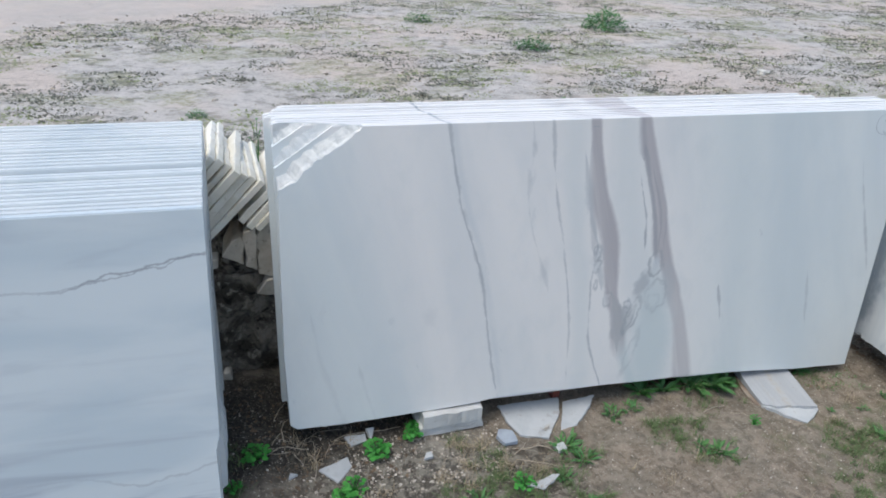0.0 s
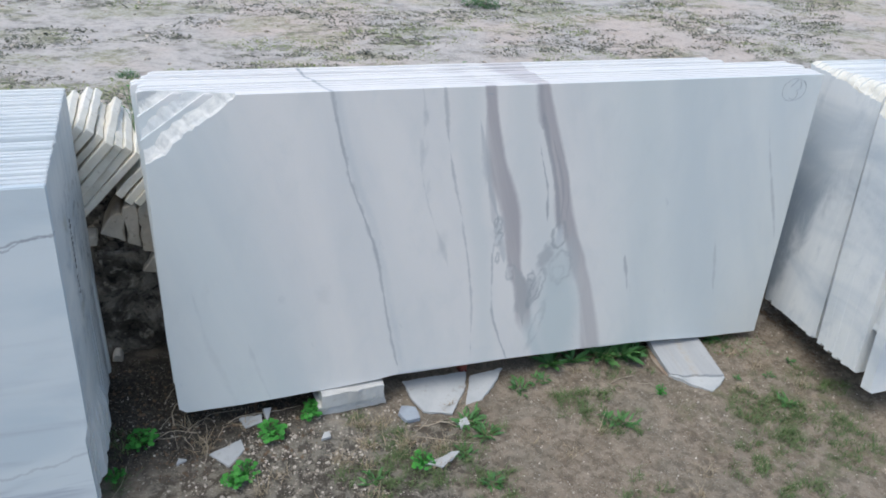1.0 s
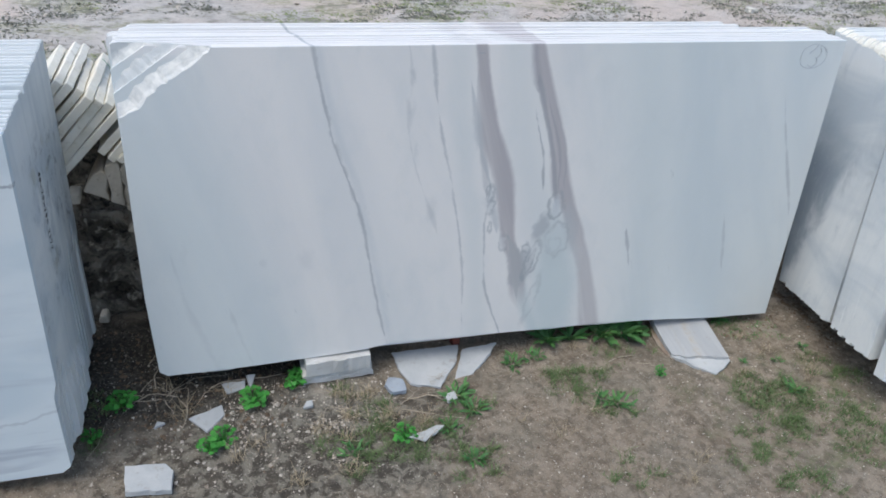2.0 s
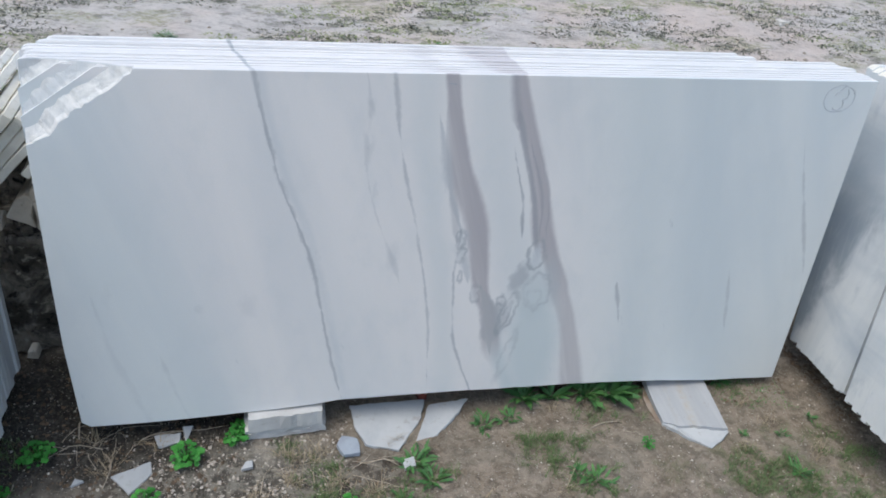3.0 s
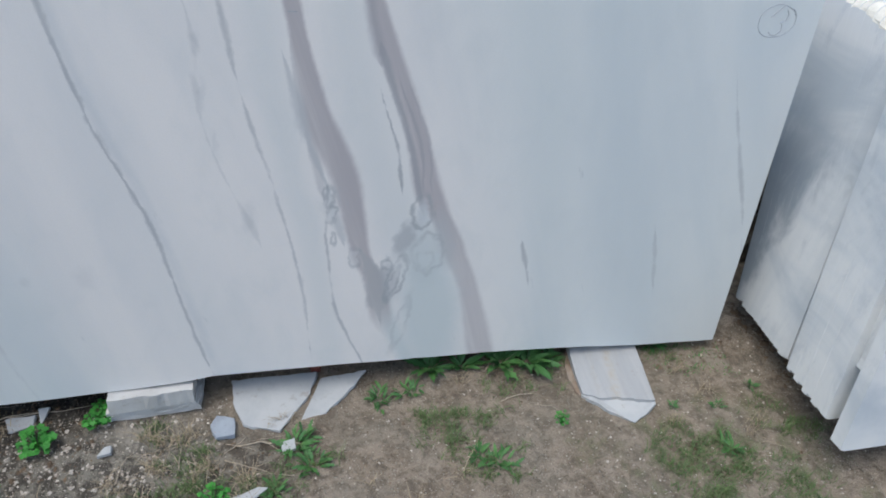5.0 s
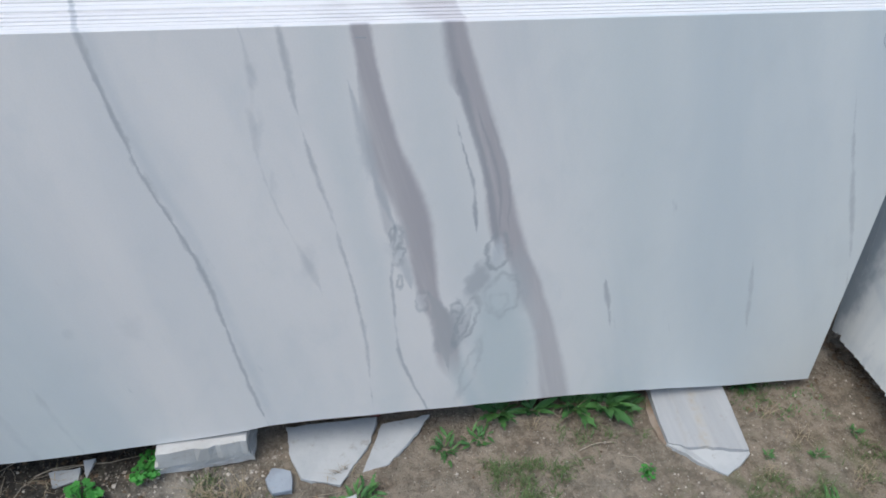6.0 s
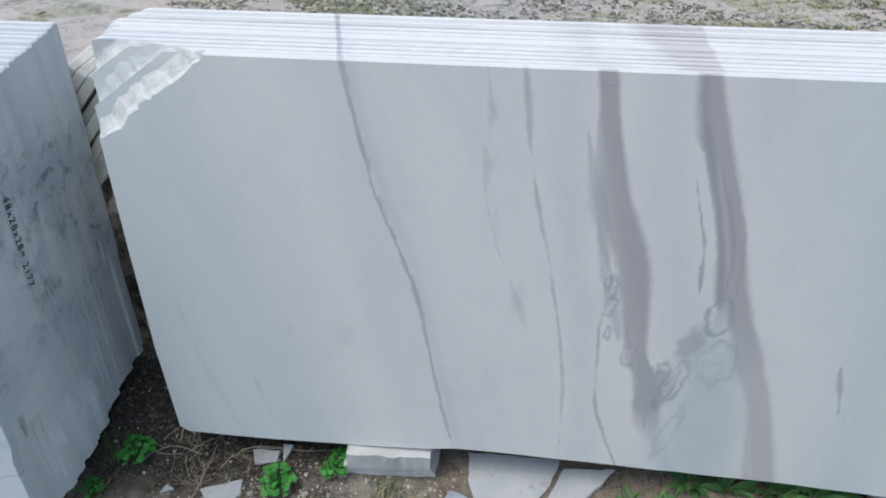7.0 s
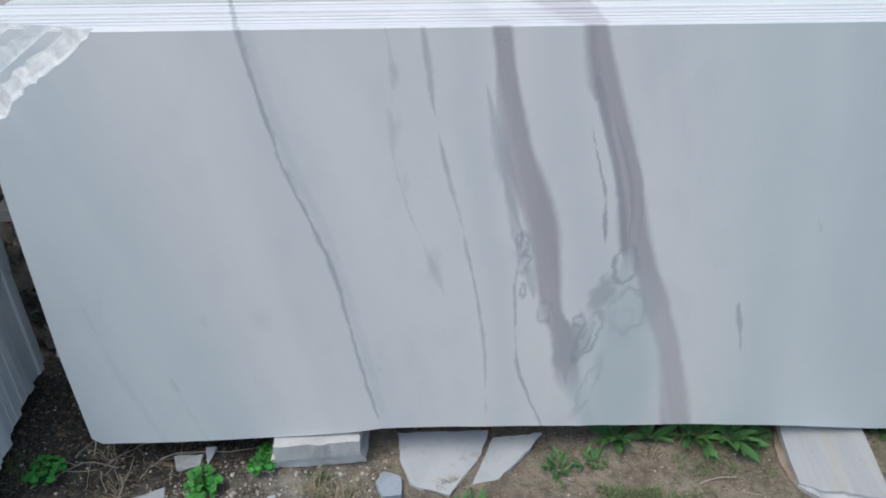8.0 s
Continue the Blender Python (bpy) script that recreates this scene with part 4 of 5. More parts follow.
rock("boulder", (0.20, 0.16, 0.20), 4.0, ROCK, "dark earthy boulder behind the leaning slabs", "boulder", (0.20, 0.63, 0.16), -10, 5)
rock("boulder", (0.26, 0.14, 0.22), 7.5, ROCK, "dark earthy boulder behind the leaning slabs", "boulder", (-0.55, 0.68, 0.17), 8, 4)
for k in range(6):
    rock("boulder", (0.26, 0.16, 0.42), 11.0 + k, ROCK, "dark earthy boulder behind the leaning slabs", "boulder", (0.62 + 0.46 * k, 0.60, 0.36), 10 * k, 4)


def block(name, size, seed, material, label, category, matrix, shake=0.12, parent=None):
    """An angular broken stone."""
    bm = bmesh.new()
    bmesh.ops.create_cube(bm, size=1.0)
    bmesh.ops.subdivide_edges(bm, edges=bm.edges, cuts=3, use_grid_fill=True)
    for v in bm.verts:
        d = Vector((hill(v.co, 1.4, seed), hill(v.co, 1.4, seed + 3), hill(v.co, 1.4, seed + 6)))
        e = Vector((hill(v.co, 4.4, seed), hill(v.co, 4.4, seed + 3), hill(v.co, 4.4, seed + 6)))
        v.co = v.co + d * shake * 1.4 + e * shake * 0.45
        v.co = Vector((v.co.x * size[0], v.co.y * size[1], v.co.z * size[2]))
    bmesh.ops.bevel(bm, geom=[e for e in bm.edges if e.calc_face_angle(0) > 0.9], offset=min(size) * 0.05, segments=1, affect="EDGES")
    ob = link(name, bm, material, parent, label)
    ob.matrix_world = matrix
    return tagged(ob, category=category)


def chunk(outline, deep, seed, material, label, matrix):
    """An angular broken stone: a many-sided face, shaken and bevelled."""
    r = random.Random(seed)
    bm = prism(ragged(outline, 0.03, 0.006, r, True), deep, 0.0)
    for v in bm.verts:
        v.co += Vector((0.008 * hill(v.co, 14.0, seed), 0.012 * hill(v.co, 11.0, seed + 2), 0.008 * hill(v.co, 14.0, seed + 4)))
    bmesh.ops.bevel(bm, geom=[e for e in bm.edges if e.calc_face_angle(0) > 0.9], offset=0.004, segments=1, affect="EDGES")
    ob = link("broken_stone", bm, material, None, label)
    ob.matrix_world = matrix
    return tagged(ob, category="stone")


for k, (pts, y) in enumerate((
    ([(-0.185, 0.615), (-0.140, 0.590), (-0.112, 0.575), (-0.105, 0.670), (-0.125, 0.690), (-0.150, 0.675)], 0.375),
    ([(-0.108, 0.575), (-0.066, 0.555), (-0.060, 0.640), (-0.064, 0.72), (-0.100, 0.705)], 0.370),
    ([(-0.062, 0.530), (-0.005, 0.515), (0.03, 0.63), (0.02, 0.76), (-0.055, 0.74)], 0.375),
    ([(-0.075, 0.445), (0.01, 0.435), (0.02, 0.505), (-0.035, 0.512)], 0.372),
    ([(-0.240, 0.575), (-0.205, 0.570), (-0.200, 0.610), (-0.230, 0.615)], 0.365),
    ([(-0.225, 0.085), (-0.190, 0.08), (-0.195, 0.12), (-0.22, 0.125)], 0.335),
)):
    chunk(pts, 0.16 if k < 4 else 0.06, 3 + k, BANKSTONE, "beige broken stone wedged in the dark rock bank", pose(0, y, 0))

rng = random.Random(31)
for k in range(11):
    # plates that slope up to one side, one on top of another
    slope = 47.0 + rng.uniform(-2, 2)
    run = (0.15, 0.17, 0.17, 0.33, 0.31, 0.29, 0.27, 0.27, 0.24, 0.20, 0.18)[k]
    deep = 0.38 + rng.uniform(-0.05, 0.06)
    thick = 0.026 + rng.uniform(-0.003, 0.003)
    outline = ragged([(-run, 0.0), (0.0, 0.0), (rng.uniform(-0.03, 0.01), deep), (-run + rng.uniform(-0.02, 0.03), deep * rng.uniform(0.8, 1.0))], 0.05, 0.004, rng, True)
    bm = prism([(u, w) for u, w in outline], thick, 0.003)
    for v in bm.verts:
        v.co = Vector((v.co.x, v.co.z, v.co.y + 0.002 * hill(v.co, 20.0, k)))
    up = 0.030 * (k - 3)
    nx, nz = -math.sin(radians(slope)), math.cos(radians(slope))
    cx, cz = -0.016 + up * nx, 0.893 + up * nz
    drop = 0.0 if k < 3 else 0.012 * (k - 3)
    if k < 3:
        cx, cz = cx + 0.012, cz - 0.01
    cx, cz = cx - drop * 0.6 * math.cos(radians(slope)), cz - drop * 0.6 * math.sin(radians(slope))
    ob = link("marble_offcut", bm, CREAM, None, "cream weathered marble offcut leaning in a slanting pile")
    ob.matrix_world = pose(cx, 0.365 + rng.uniform(-0.012, 0.02), cz, 0, -slope, rng.uniform(-2, 2))
    tagged(ob, category="marble slab", group="slanting offcuts")


# ---- broken pieces at the foot of the slabs ----
def plate(outline, z, thick, seed, material, label, category="marble shard", tilt=(0, 0), name="marble_shard"):
    r = random.Random(seed)
    cx, cy = sum(p[0] for p in outline) / len(outline), sum(p[1] for p in outline) / len(outline)
    pts = ragged([(a - cx, b - cy) for a, b in outline], 0.02, 0.003, r, True)
    bm = bmesh.new()
    top = [bm.verts.new((a, b, thick / 2)) for a, b in pts]
    bot = [bm.verts.new((a * 1.01 + r.uniform(-0.003, 0.003), b * 1.01 + r.uniform(-0.003, 0.003), -thick / 2)) for a, b in pts]
    bm.faces.new(top)
    bm.faces.new(bot[::-1])
    for i in range(len(pts)):
        bm.faces.new((top[i], bot[i], bot[(i + 1) % len(pts)], top[(i + 1) % len(pts)]))
    bmesh.ops.recalc_face_normals(bm, faces=bm.faces)
    bmesh.ops.bevel(bm, geom=[e for e in bm.edges if e.calc_face_angle(0) > 0.9], offset=0.0015, segments=1, affect="EDGES")
    ob = link(name, bm, material, None, label)
    ob.matrix_world = pose(cx, cy, z + thick / 2, tilt[0], tilt[1], 0)
    return tagged(ob, category=category)


plate([(0.816, 0.073), (0.825, -0.032), (0.852, -0.096), (0.955, -0.130), (1.048, -0.007), (1.073, 0.072)], 0.004, 0.011, 1, SHARD, "flat white marble shard half under the slab", tilt=(3, 0))
plate([(1.084, 0.045), (1.014, -0.100), (1.091, -0.085), (1.184, 0.004), (1.225, 0.056)], 0.004, 0.011, 2, SHARD, "flat white marble shard beside a cracked gap", tilt=(3, -2))
plate([(0.088, -0.122), (0.150, -0.190), (0.204, -0.125), (0.195, -0.077)], 0.0, 0.010, 3, SHARD, "grey-white four-sided marble shard lying on the earth")
plate([(-0.017, -0.146), (-0.009, -0.117), (0.018, -0.128)], 0.003, 0.010, 4, SHARD, "tiny white marble chip on the earth")
plate([(0.758, -0.088), (0.775, -0.056), (0.827, -0.073), (0.827, -0.130), (0.777, -0.135)], 0.0, 0.018, 5, BLUE, "blue-grey stone chip on the earth")
plate([(0.461, -0.151), (0.477, -0.120), (0.497, -0.118), (0.498, -0.144)], 0.003, 0.014, 6, SHARD, "small white marble chip on the dust")
plate([(0.954, -0.175), (0.994, -0.168), (0.997, -0.206), (0.961, -0.214)], 0.005, 0.014, 7, SHARD, "small white marble chip among green leaves")
plate([(0.784, -0.348), (0.890, -0.315), (0.919, -0.322), (0.840, -0.375)], 0.012, 0.008, 8, SHARD, "long pointed white marble shard in the weeds")
plate([(0.196, 0.017), (0.276, 0.022), (0.276, -0.015), (0.213, -0.026)], 0.0, 0.016, 9, SHARD, "dusty grey marble shard beside the slab corner", tilt=(8, 0))
plate([(0.279, 0.036), (0.308, 0.045), (0.296, -0.012)], 0.006, 0.018, 10, SHARD, "small upright marble chip beside the slab corner", tilt=(30, 20))
plate([(-0.09, -0.30), (0.03, -0.315), (0.055, -0.35), (0.05, -0.42), (-0.08, -0.40)], 0.004, 0.022, 12, SHARD, "striped pale marble offcut lying on the earth")
plate([(0.955, 0.135), (1.06, 0.14), (1.055, 0.20), (0.96, 0.20)], 0.02, 0.05, 13, PALE, "pale stone wedge under the slab", "stone")
plate([(1.10, 0.145), (1.18, 0.14), (1.18, 0.20), (1.10, 0.20)], 0.02, 0.055, 14, PALE, "pale stone wedge under the slab", "stone")
plate([(1.055, 0.085), (1.085, 0.085), (1.085, 0.14), (1.055, 0.14)], 0.004, 0.050, 15, grainy("red_brick", (0.20, 0.055, 0.04), (0.08, 0.025, 0.02)), "red-brown brick chip in the gap under the slab", "brick chip")
plate([(2.25, 0.12), (2.36, 0.12), (2.37, 0.25), (2.25, 0.25)], 0.0, 0.048, 17, PALE, "pale stone wedge under the slab", "stone")
plate([(0.12, 0.1), (0.24, 0.1), (0.24, 0.22), (0.12, 0.22)], 0.0, 0.088, 18, PALE, "pale stone wedge under the slab", "stone")

for k, (x, y, w, d, h) in enumerate(((2.86, -0.42, 0.14, 0.22, 0.145), (2.86, -0.12, 0.14, 0.20, 0.125), (3.5, -0.35, 0.14, 0.4, 0.135), (-0.42, -0.22, 0.12, 0.2, 0.05), (-0.42, 0.08, 0.12, 0.2, 0.085), (-0.85, -0.1, 0.1, 0.4, 0.06))):
    plate([(x, y), (x + w, y), (x + w, y + d), (x, y + d)], -0.02, h + 0.02, 30 + k, PALE, "pale stone wedge under the leaning slabs", "stone")

# thick plate that carries the slab
def bearer():
    thing = new("bearing_stone")
    r = random.Random(19)
    # the flat top ends in a torn edge; below it the split end slopes down to a point
    back = [(2.125, 0.07), (1.900, 0.075)]
    side = [(1.888, 0.0), (1.880, -0.08), (1.878, -0.150)]
    torn = ragged([(1.878, -0.150), (1.925, -0.172), (1.985, -0.176), (2.045, -0.196), (2.098, -0.206)], 0.014, 0.0035, r)
    edge = ragged([(2.098, -0.206), (2.112, -0.10), (2.125, 0.07)], 0.03, 0.002, r)
    high = lambda p, q: 0.036 + 0.09 * max(0.0, q + 0.15) + 0.0015 * hill((p, q, 0), 16, 3)

    def plate_of(line, top, low, grow):
        bm = bmesh.new()
        a = [bm.verts.new((p, q, top(p, q))) for p, q in line]
        b = [bm.verts.new((p + grow * hill((p, q, 1), 30, 2), q + grow * hill((p, q, 2), 30, 4), low)) for p, q in line]
        bm.faces.new(a)
        bm.faces.new(b[::-1])
        for k in range(len(line)):
            m = (k + 1) % len(line)
            bm.faces.new((a[k], b[k], b[m], a[m]))
        return bm

    part("stone_body", plate_of(back + side + torn[1:-1] + edge[:-1], high, 0.024, 0.004), BEARER, thing)
    nose = [(1.876, -0.150), (1.930, -0.205), (1.975, -0.238), (2.012, -0.262), (2.060, -0.240), (2.102, -0.212), (2.10, -0.12), (1.90, -0.10)]
    part("split_end", plate_of(ragged(nose, 0.018, 0.003, r, True), lambda p, q: 0.031 + 0.26 * min(0.0, q + 0.19) + 0.0025 * hill((p, q, 0), 30, 5), -0.01, 0.006), SHARD, thing, "split sloping end of the stone")
    ledge = [(1.893, 0.05), (1.868, -0.02), (1.862, -0.12), (1.885, -0.165), (1.93, -0.15), (1.95, 0.05)]
    part("split_ledge", plate_of(ragged(ledge, 0.02, 0.004, r, True), lambda p, q: 0.022 + 0.003 * hill((p, q, 0), 25, 8), -0.01, 0.006), RUSTY, thing, "rust-stained lower layer of the stone")
    return tagged(thing, "pale marble plate with a pointed end carrying the slab", "stone")


bearer()


def offcut_pile():
    thing = new("layered_stone")
    r = random.Random(8)
    z = 0.0
    for k, h in enumerate((0.017, 0.011, 0.015, 0.057)):
        x0, x1, y0 = 0.478 + r.uniform(-0.006, 0.008), 0.724 + r.uniform(-0.014, 0.006), -0.020 - 0.003 * k + r.uniform(-0.003, 0.003)
        pts = ragged([(x0, y0), (x1, y0 + 0.012), (x1 + 0.004, 0.15), (x0, 0.15)], 0.016, 0.0026, r, True)
        bm = bmesh.new()
        a = [bm.verts.new((p, q, z + 0.0004 + 0.0010 * hill((p, q, 0), 25, k))) for p, q in pts]
        b = [bm.verts.new((p + r.uniform(-0.002, 0.002), q + 0.006 * hill((p, z, 0), 24, k + 2) + r.uniform(-0.002, 0.002), z + h - 0.0006 + 0.0010 * hill((p, q, 0), 25, k + 1))) for p, q in pts]
        bm.faces.new(a[::-1])
        bm.faces.new(b)
        for i in range(len(pts)):
            bm.faces.new((a[i], a[(i + 1) % len(pts)], b[(i + 1) % len(pts)], b[i]))
        part("stone_layer", bm, LAYERED, thing)
        z += h
    return tagged(thing, "white layered stone block propping up the slab", "stone")


offcut_pile()


# ---- plants ----
def leaf_mesh(name, material, kind):
    bm = bmesh.new()
    if kind == "round":
        mid = bm.verts.new((0, 0.5, 0.05))
        rim = []
        for i in range(20):
            a = -math.pi / 2 + 2 * math.pi * (i + 0.5) / 20
            lobe = 1 + 0.16 * math.cos(5 * (a - math.pi / 2))
            notch = 0.35 if i in (0, 19) else 1.0
            rim.append(bm.verts.new((0.5 * lobe * notch * math.cos(a), 0.5 + 0.5 * lobe * notch * math.sin(a), 0.10 + 0.05 * math.cos(5 * a))))
        for i in range(20):
            bm.faces.new((mid, rim[i], rim[(i + 1) % 20]))
    else:
        last = None
        k = 9 if kind == "lobed" else 6
        for i in range(k + 1):
            s = i / k
            w = 0.125 * math.sin(math.pi * min(1, s * 0.92 + 0.06)) ** 0.8
            if kind == "lobed":
                w *= 0.55 + 0.75 * (i % 2)
            z = 0.35 * s - 0.42 * s * s
            row = [bm.verts.new((-w, s, z + 0.05 * w)), bm.verts.new((0, s + 0.01, z - 0.03)), bm.verts.new((w, s, z + 0.05 * w))]
            if last:
                bm.faces.new((last[0], last[1], row[1], row[0]))
                bm.faces.new((last[1], last[2], row[2], row[1]))
            last = row
    me = bpy.data.meshes.new(name)
    bm.to_mesh(me)
    bm.free()
    me.materials.append(material)
    for p in me.polygons:
        p.use_smooth = True
    return me


ROUND, LOBED, LONGLEAF = leaf_mesh("round_leaf", LEAF, "round"), leaf_mesh("lobed_leaf", HERB, "lobed"), leaf_mesh("long_leaf", HERB, "plain")


def weed(x, y, size, count, shape, seed, label, high=0.05, base=None, material=LEAF, creep=0.2):
    r = random.Random(seed)
    z0 = ground_z(x, y) if base is None else base
    thing = new("weed")
    spots = []
    for k in range(count):
        a = 2.4 * k + r.uniform(-0.5, 0.5)
        d = size * (0.25 + 0.75 * math.sqrt((k + 0.5) / count))
        tip = (d * math.cos(a) * 0.7, d * math.sin(a) * 0.7, high * r.uniform(0.5, 1.1) * (1.15 - 0.5 * d / size))
        if shape is ROUND:
            bm = bmesh.new()
            tube(bm, [(0, 0, -0.004), (tip[0] * 0.4, tip[1] * 0.4, tip[2] * 0.7), tip], 0.0012, 3, 0.7)
            part("stem", bm, material, thing)
        spots.append((tip, a))
    for tip, a in spots:
        ob = new("leaf", shape)
        ob.parent = thing
        s = size * r.uniform(0.15, 0.36) if shape is ROUND else size * r.uniform(0.4, 0.95) * (1.0 if creep < 0.5 else 0.75)
        if shape is ROUND:
            m = pose(*tip, 0, 0, math.degrees(a) - 90 + r.uniform(-30, 30)) @ pose(0, 0, 0, r.uniform(-25, 12), r.uniform(-14, 14), 0) @ pose(0, -0.3 * s, 0)
        else:
            along = creep if creep < 0.5 else 1.5 * creep * r.random()
            m = pose(tip[0] * along, tip[1] * along, 0.004, 0, 0, math.degrees(a) - 90 + (0 if creep < 0.5 else r.uniform(-70, 70))) @ pose(0, 0, 0, r.uniform(5, 55), r.uniform(-30, 30), 0)
        ob.matrix_basis = m @ Matrix.Scale(s, 4)
    thing.matrix_world = pose(x, y, z0)
    return tagged(thing, label, "weed")


for k, (x, y, s, c) in enumerate(((-0.12, -0.045, 0.060, 12), (0.300, -0.085, 0.060, 14), (0.448, -0.025, 0.045, 9), (0.455, 0.01, 0.04, 7), (0.20, -0.24, 0.055, 10), (0.155, -0.265, 0.045, 8), (1.78, -0.236, 0.028, 5), (0.78, -0.335, 0.05, 8), (-0.20, -0.16, 0.04, 6))):
    weed(x, y, 1.05 * s, 3 * c + 8, ROUND, 40 + k, "bright green mallow weed with small round leaves", 0.05)
for k, (x, y, s, c) in enumerate(((1.00, -0.185, 0.11, 8), (1.03, -0.265, 0.10, 9), (0.93, -0.325, 0.07, 8), (1.43, 0.035, 0.13, 9), (1.53, 0.03, 0.10, 8), (1.66, 0.03, 0.14, 11), (1.75, 0.02, 0.15, 12), (1.82, 0.01, 0.10, 8), (1.25, -0.055, 0.09, 7), (1.35, -0.04, 0.08, 6), (1.555, -0.335, 0.10, 9), (1.51, -0.30, 0.07, 7), (1.945, 0.02, 0.05, 7), (2.20, 0.04, 0.07, 7), (2.456, -0.18, 0.045, 7), (2.26, -0.40, 0.08, 9), (2.16, -0.22, 0.04, 6), (2.30, -0.24, 0.045, 6), (0.98, -0.47, 0.08, 9), (0.60, -0.36, 0.08, 8))):
    weed(x, y, s * (0.85 if y > 0 else 0.72), 2 * c + (6 if y > 0 else 14), LOBED if y < 0 or k % 2 else LONGLEAF, 70 + k, "low green herb with jagged spreading leaves", 0.03, material=HERB, creep=0.2 if y > 0 else 0.7)
weed(-0.035, 0.44, 0.035, 5, ROUND, 120, "thin stalk with round green leaves behind the slabs", 0.20, 0.95)
weed(1.12, 0.44, 0.055, 7, ROUND, 121, "green shoot showing over the back of the slabs", 0.50, 0.70)
weed(1.37, 0.44, 0.045, 5, ROUND, 122, "green shoot showing over the back of the slabs", 0.50, 0.70)


def blades(name, material, spots, label, category, size=(0.02, 0.05), width=0.0016):
    """Many thin blades of grass in one mesh."""
    r = random.Random(len(spots) + 5)
    verts, faces = [], []
    for x, y, rad, count in spots:
        for q in range(2 * count):
            if q % 24 == 0:
                a, d = r.uniform(0, 6.283), 1.2 * rad * r.random() ** 0.6
                mx, my = x + d * math.cos(a), y + 0.8 * d * math.sin(a)
            px, py = mx + r.gauss(0, 0.014), my + r.gauss(0, 0.011)
            pz = ground_z(px, py) - 0.003
            h, t, b = r.uniform(*size), r.uniform(0, 6.283), r.uniform(0.3, 1.6)
            w = width * r.uniform(0.7, 1.4)
            dx, dy = math.cos(t), math.sin(t)
            k = len(verts)
            for s, q in ((0, 1.0), (0.5, 0.8)):
                ox, oy, oz = dx * b * h * s * s, dy * b * h * s * s, h * s
                verts += [(px + ox - dy * w * q, py + oy + dx * w * q, pz + oz), (px + ox + dy * w * q, py + oy - dx * w * q, pz + oz)]
            verts.append((px + dx * b * h, py + dy * b * h, pz + h * 0.85))
            faces += [(k, k + 1, k + 3, k + 2), (k + 2, k + 3, k + 4)]
    me = bpy.data.meshes.new(name)
    me.from_pydata(verts, [], faces)
    me.materials.append(material)
    return tagged(new(name, me), label, category, kind="stuff")


GREEN = ((1.43, -0.205, 0.10, 240), (1.40, -0.19, 0.05, 90), (0.60, -0.08, 0.035, 60), (0.70, -0.23, 0.10, 190), (0.63, -0.36, 0.13, 260), (0.75, -0.36, 0.10, 200), (0.90, -0.36, 0.09, 160), (0.97, -0.48, 0.09, 160), (1.02, -0.25, 0.08, 100), (2.11, -0.34, 0.07, 120), (2.16, -0.46, 0.11, 240), (2.27, -0.42, 0.09, 170), (2.40, -0.52, 0.10, 180), (2.38, -0.68, 0.12, 200), (2.46, -0.30, 0.08, 110), (2.52, -0.36, 0.06, 90), (2.05, -0.52, 0.10, 130), (1.95, -0.66, 0.12, 180), (2.04, -0.76, 0.12, 180), (2.24, -0.62, 0.12, 170), (1.55, -0.33, 0.08, 100), (1.49, -0.64, 0.08, 90), (2.23, 0.03, 0.07, 90), (1.70, 0.0, 0.16, 150), (-0.2, -0.03, 0.06, 80), (-0.19, -0.20, 0.05, 60), (1.60, -0.17, 0.05, 50), (2.02, -0.40, 0.05, 60))
blades("grass", GRASS, GREEN, "thin green grass and moss tufts on the earth", "grass", (0.010, 0.034), 0.0012)
q = random.Random(61)
blades("sprouts", HERB, tuple((2.16 + 0.055 * (k % 6) + q.uniform(-0.018, 0.018), 0.045 - 0.035 * (k // 6) - 0.012 * (k % 6) + q.uniform(-0.012, 0.012), 0.006, 5) for k in range(24)), "tiny dark seedlings in the bare earth", "seedlings", (0.006, 0.014), 0.0016)
blades("dry_grass", STRAW, ((0.75, -0.24, 0.16, 160), (0.05, 0.0, 0.14, 45), (0.45, -0.35, 0.2, 90), (1.5, -0.3, 0.5, 90), (2.2, -0.3, 0.3, 60), (0.62, -0.10, 0.05, 30)), "dead yellowish grass stems on the earth", "dry grass", (0.02, 0.06), 0.0011)


def scatter(name, material, rows, label, category, flat=0.6, seed=5):
    """Small angular stones or clods joined into one mesh: middle, spread, count and size."""
    r = random.Random(seed)
    verts, faces = [], []
    base = [Vector(v) for v in ((1, 0, 0), (-1, 0, 0), (0, 1, 0), (0, -1, 0), (0, 0, 1), (0, 0, -0.6))]
    tris = ((0, 2, 4), (2, 1, 4), (1, 3, 4), (3, 0, 4), (2, 0, 5), (1, 2, 5), (3, 1, 5), (0, 3, 5))
    for x, y, sx, sy, count, small, large in rows:
        for _ in range(count):
            px, py = x + r.uniform(-sx, sx), y + r.uniform(-sy, sy)
            s = small + (large - small) * r.random() ** 5
            turn = Euler((r.uniform(-0.5, 0.5), r.uniform(-0.5, 0.5), r.uniform(0, 6.28))).to_matrix()
            pz = ground_z(px, py) + s * flat * 0.25
            k = len(verts)
            for v in base:
                w = turn @ Vector((v.x * s * r.uniform(0.6, 1.2), v.y * s * r.uniform(0.5, 1.1), v.z * s * flat * r.uniform(0.7, 1.2)))
                verts.append((px + w.x, py + w.y, pz + w.z))
            faces += [tuple(k + i for i in t) for t in tris]
    me = bpy.data.meshes.new(name)
    me.from_pydata(verts, [], faces)
    me.materials.append(material)
    return tagged(new(name, me), label, category, kind="stuff")


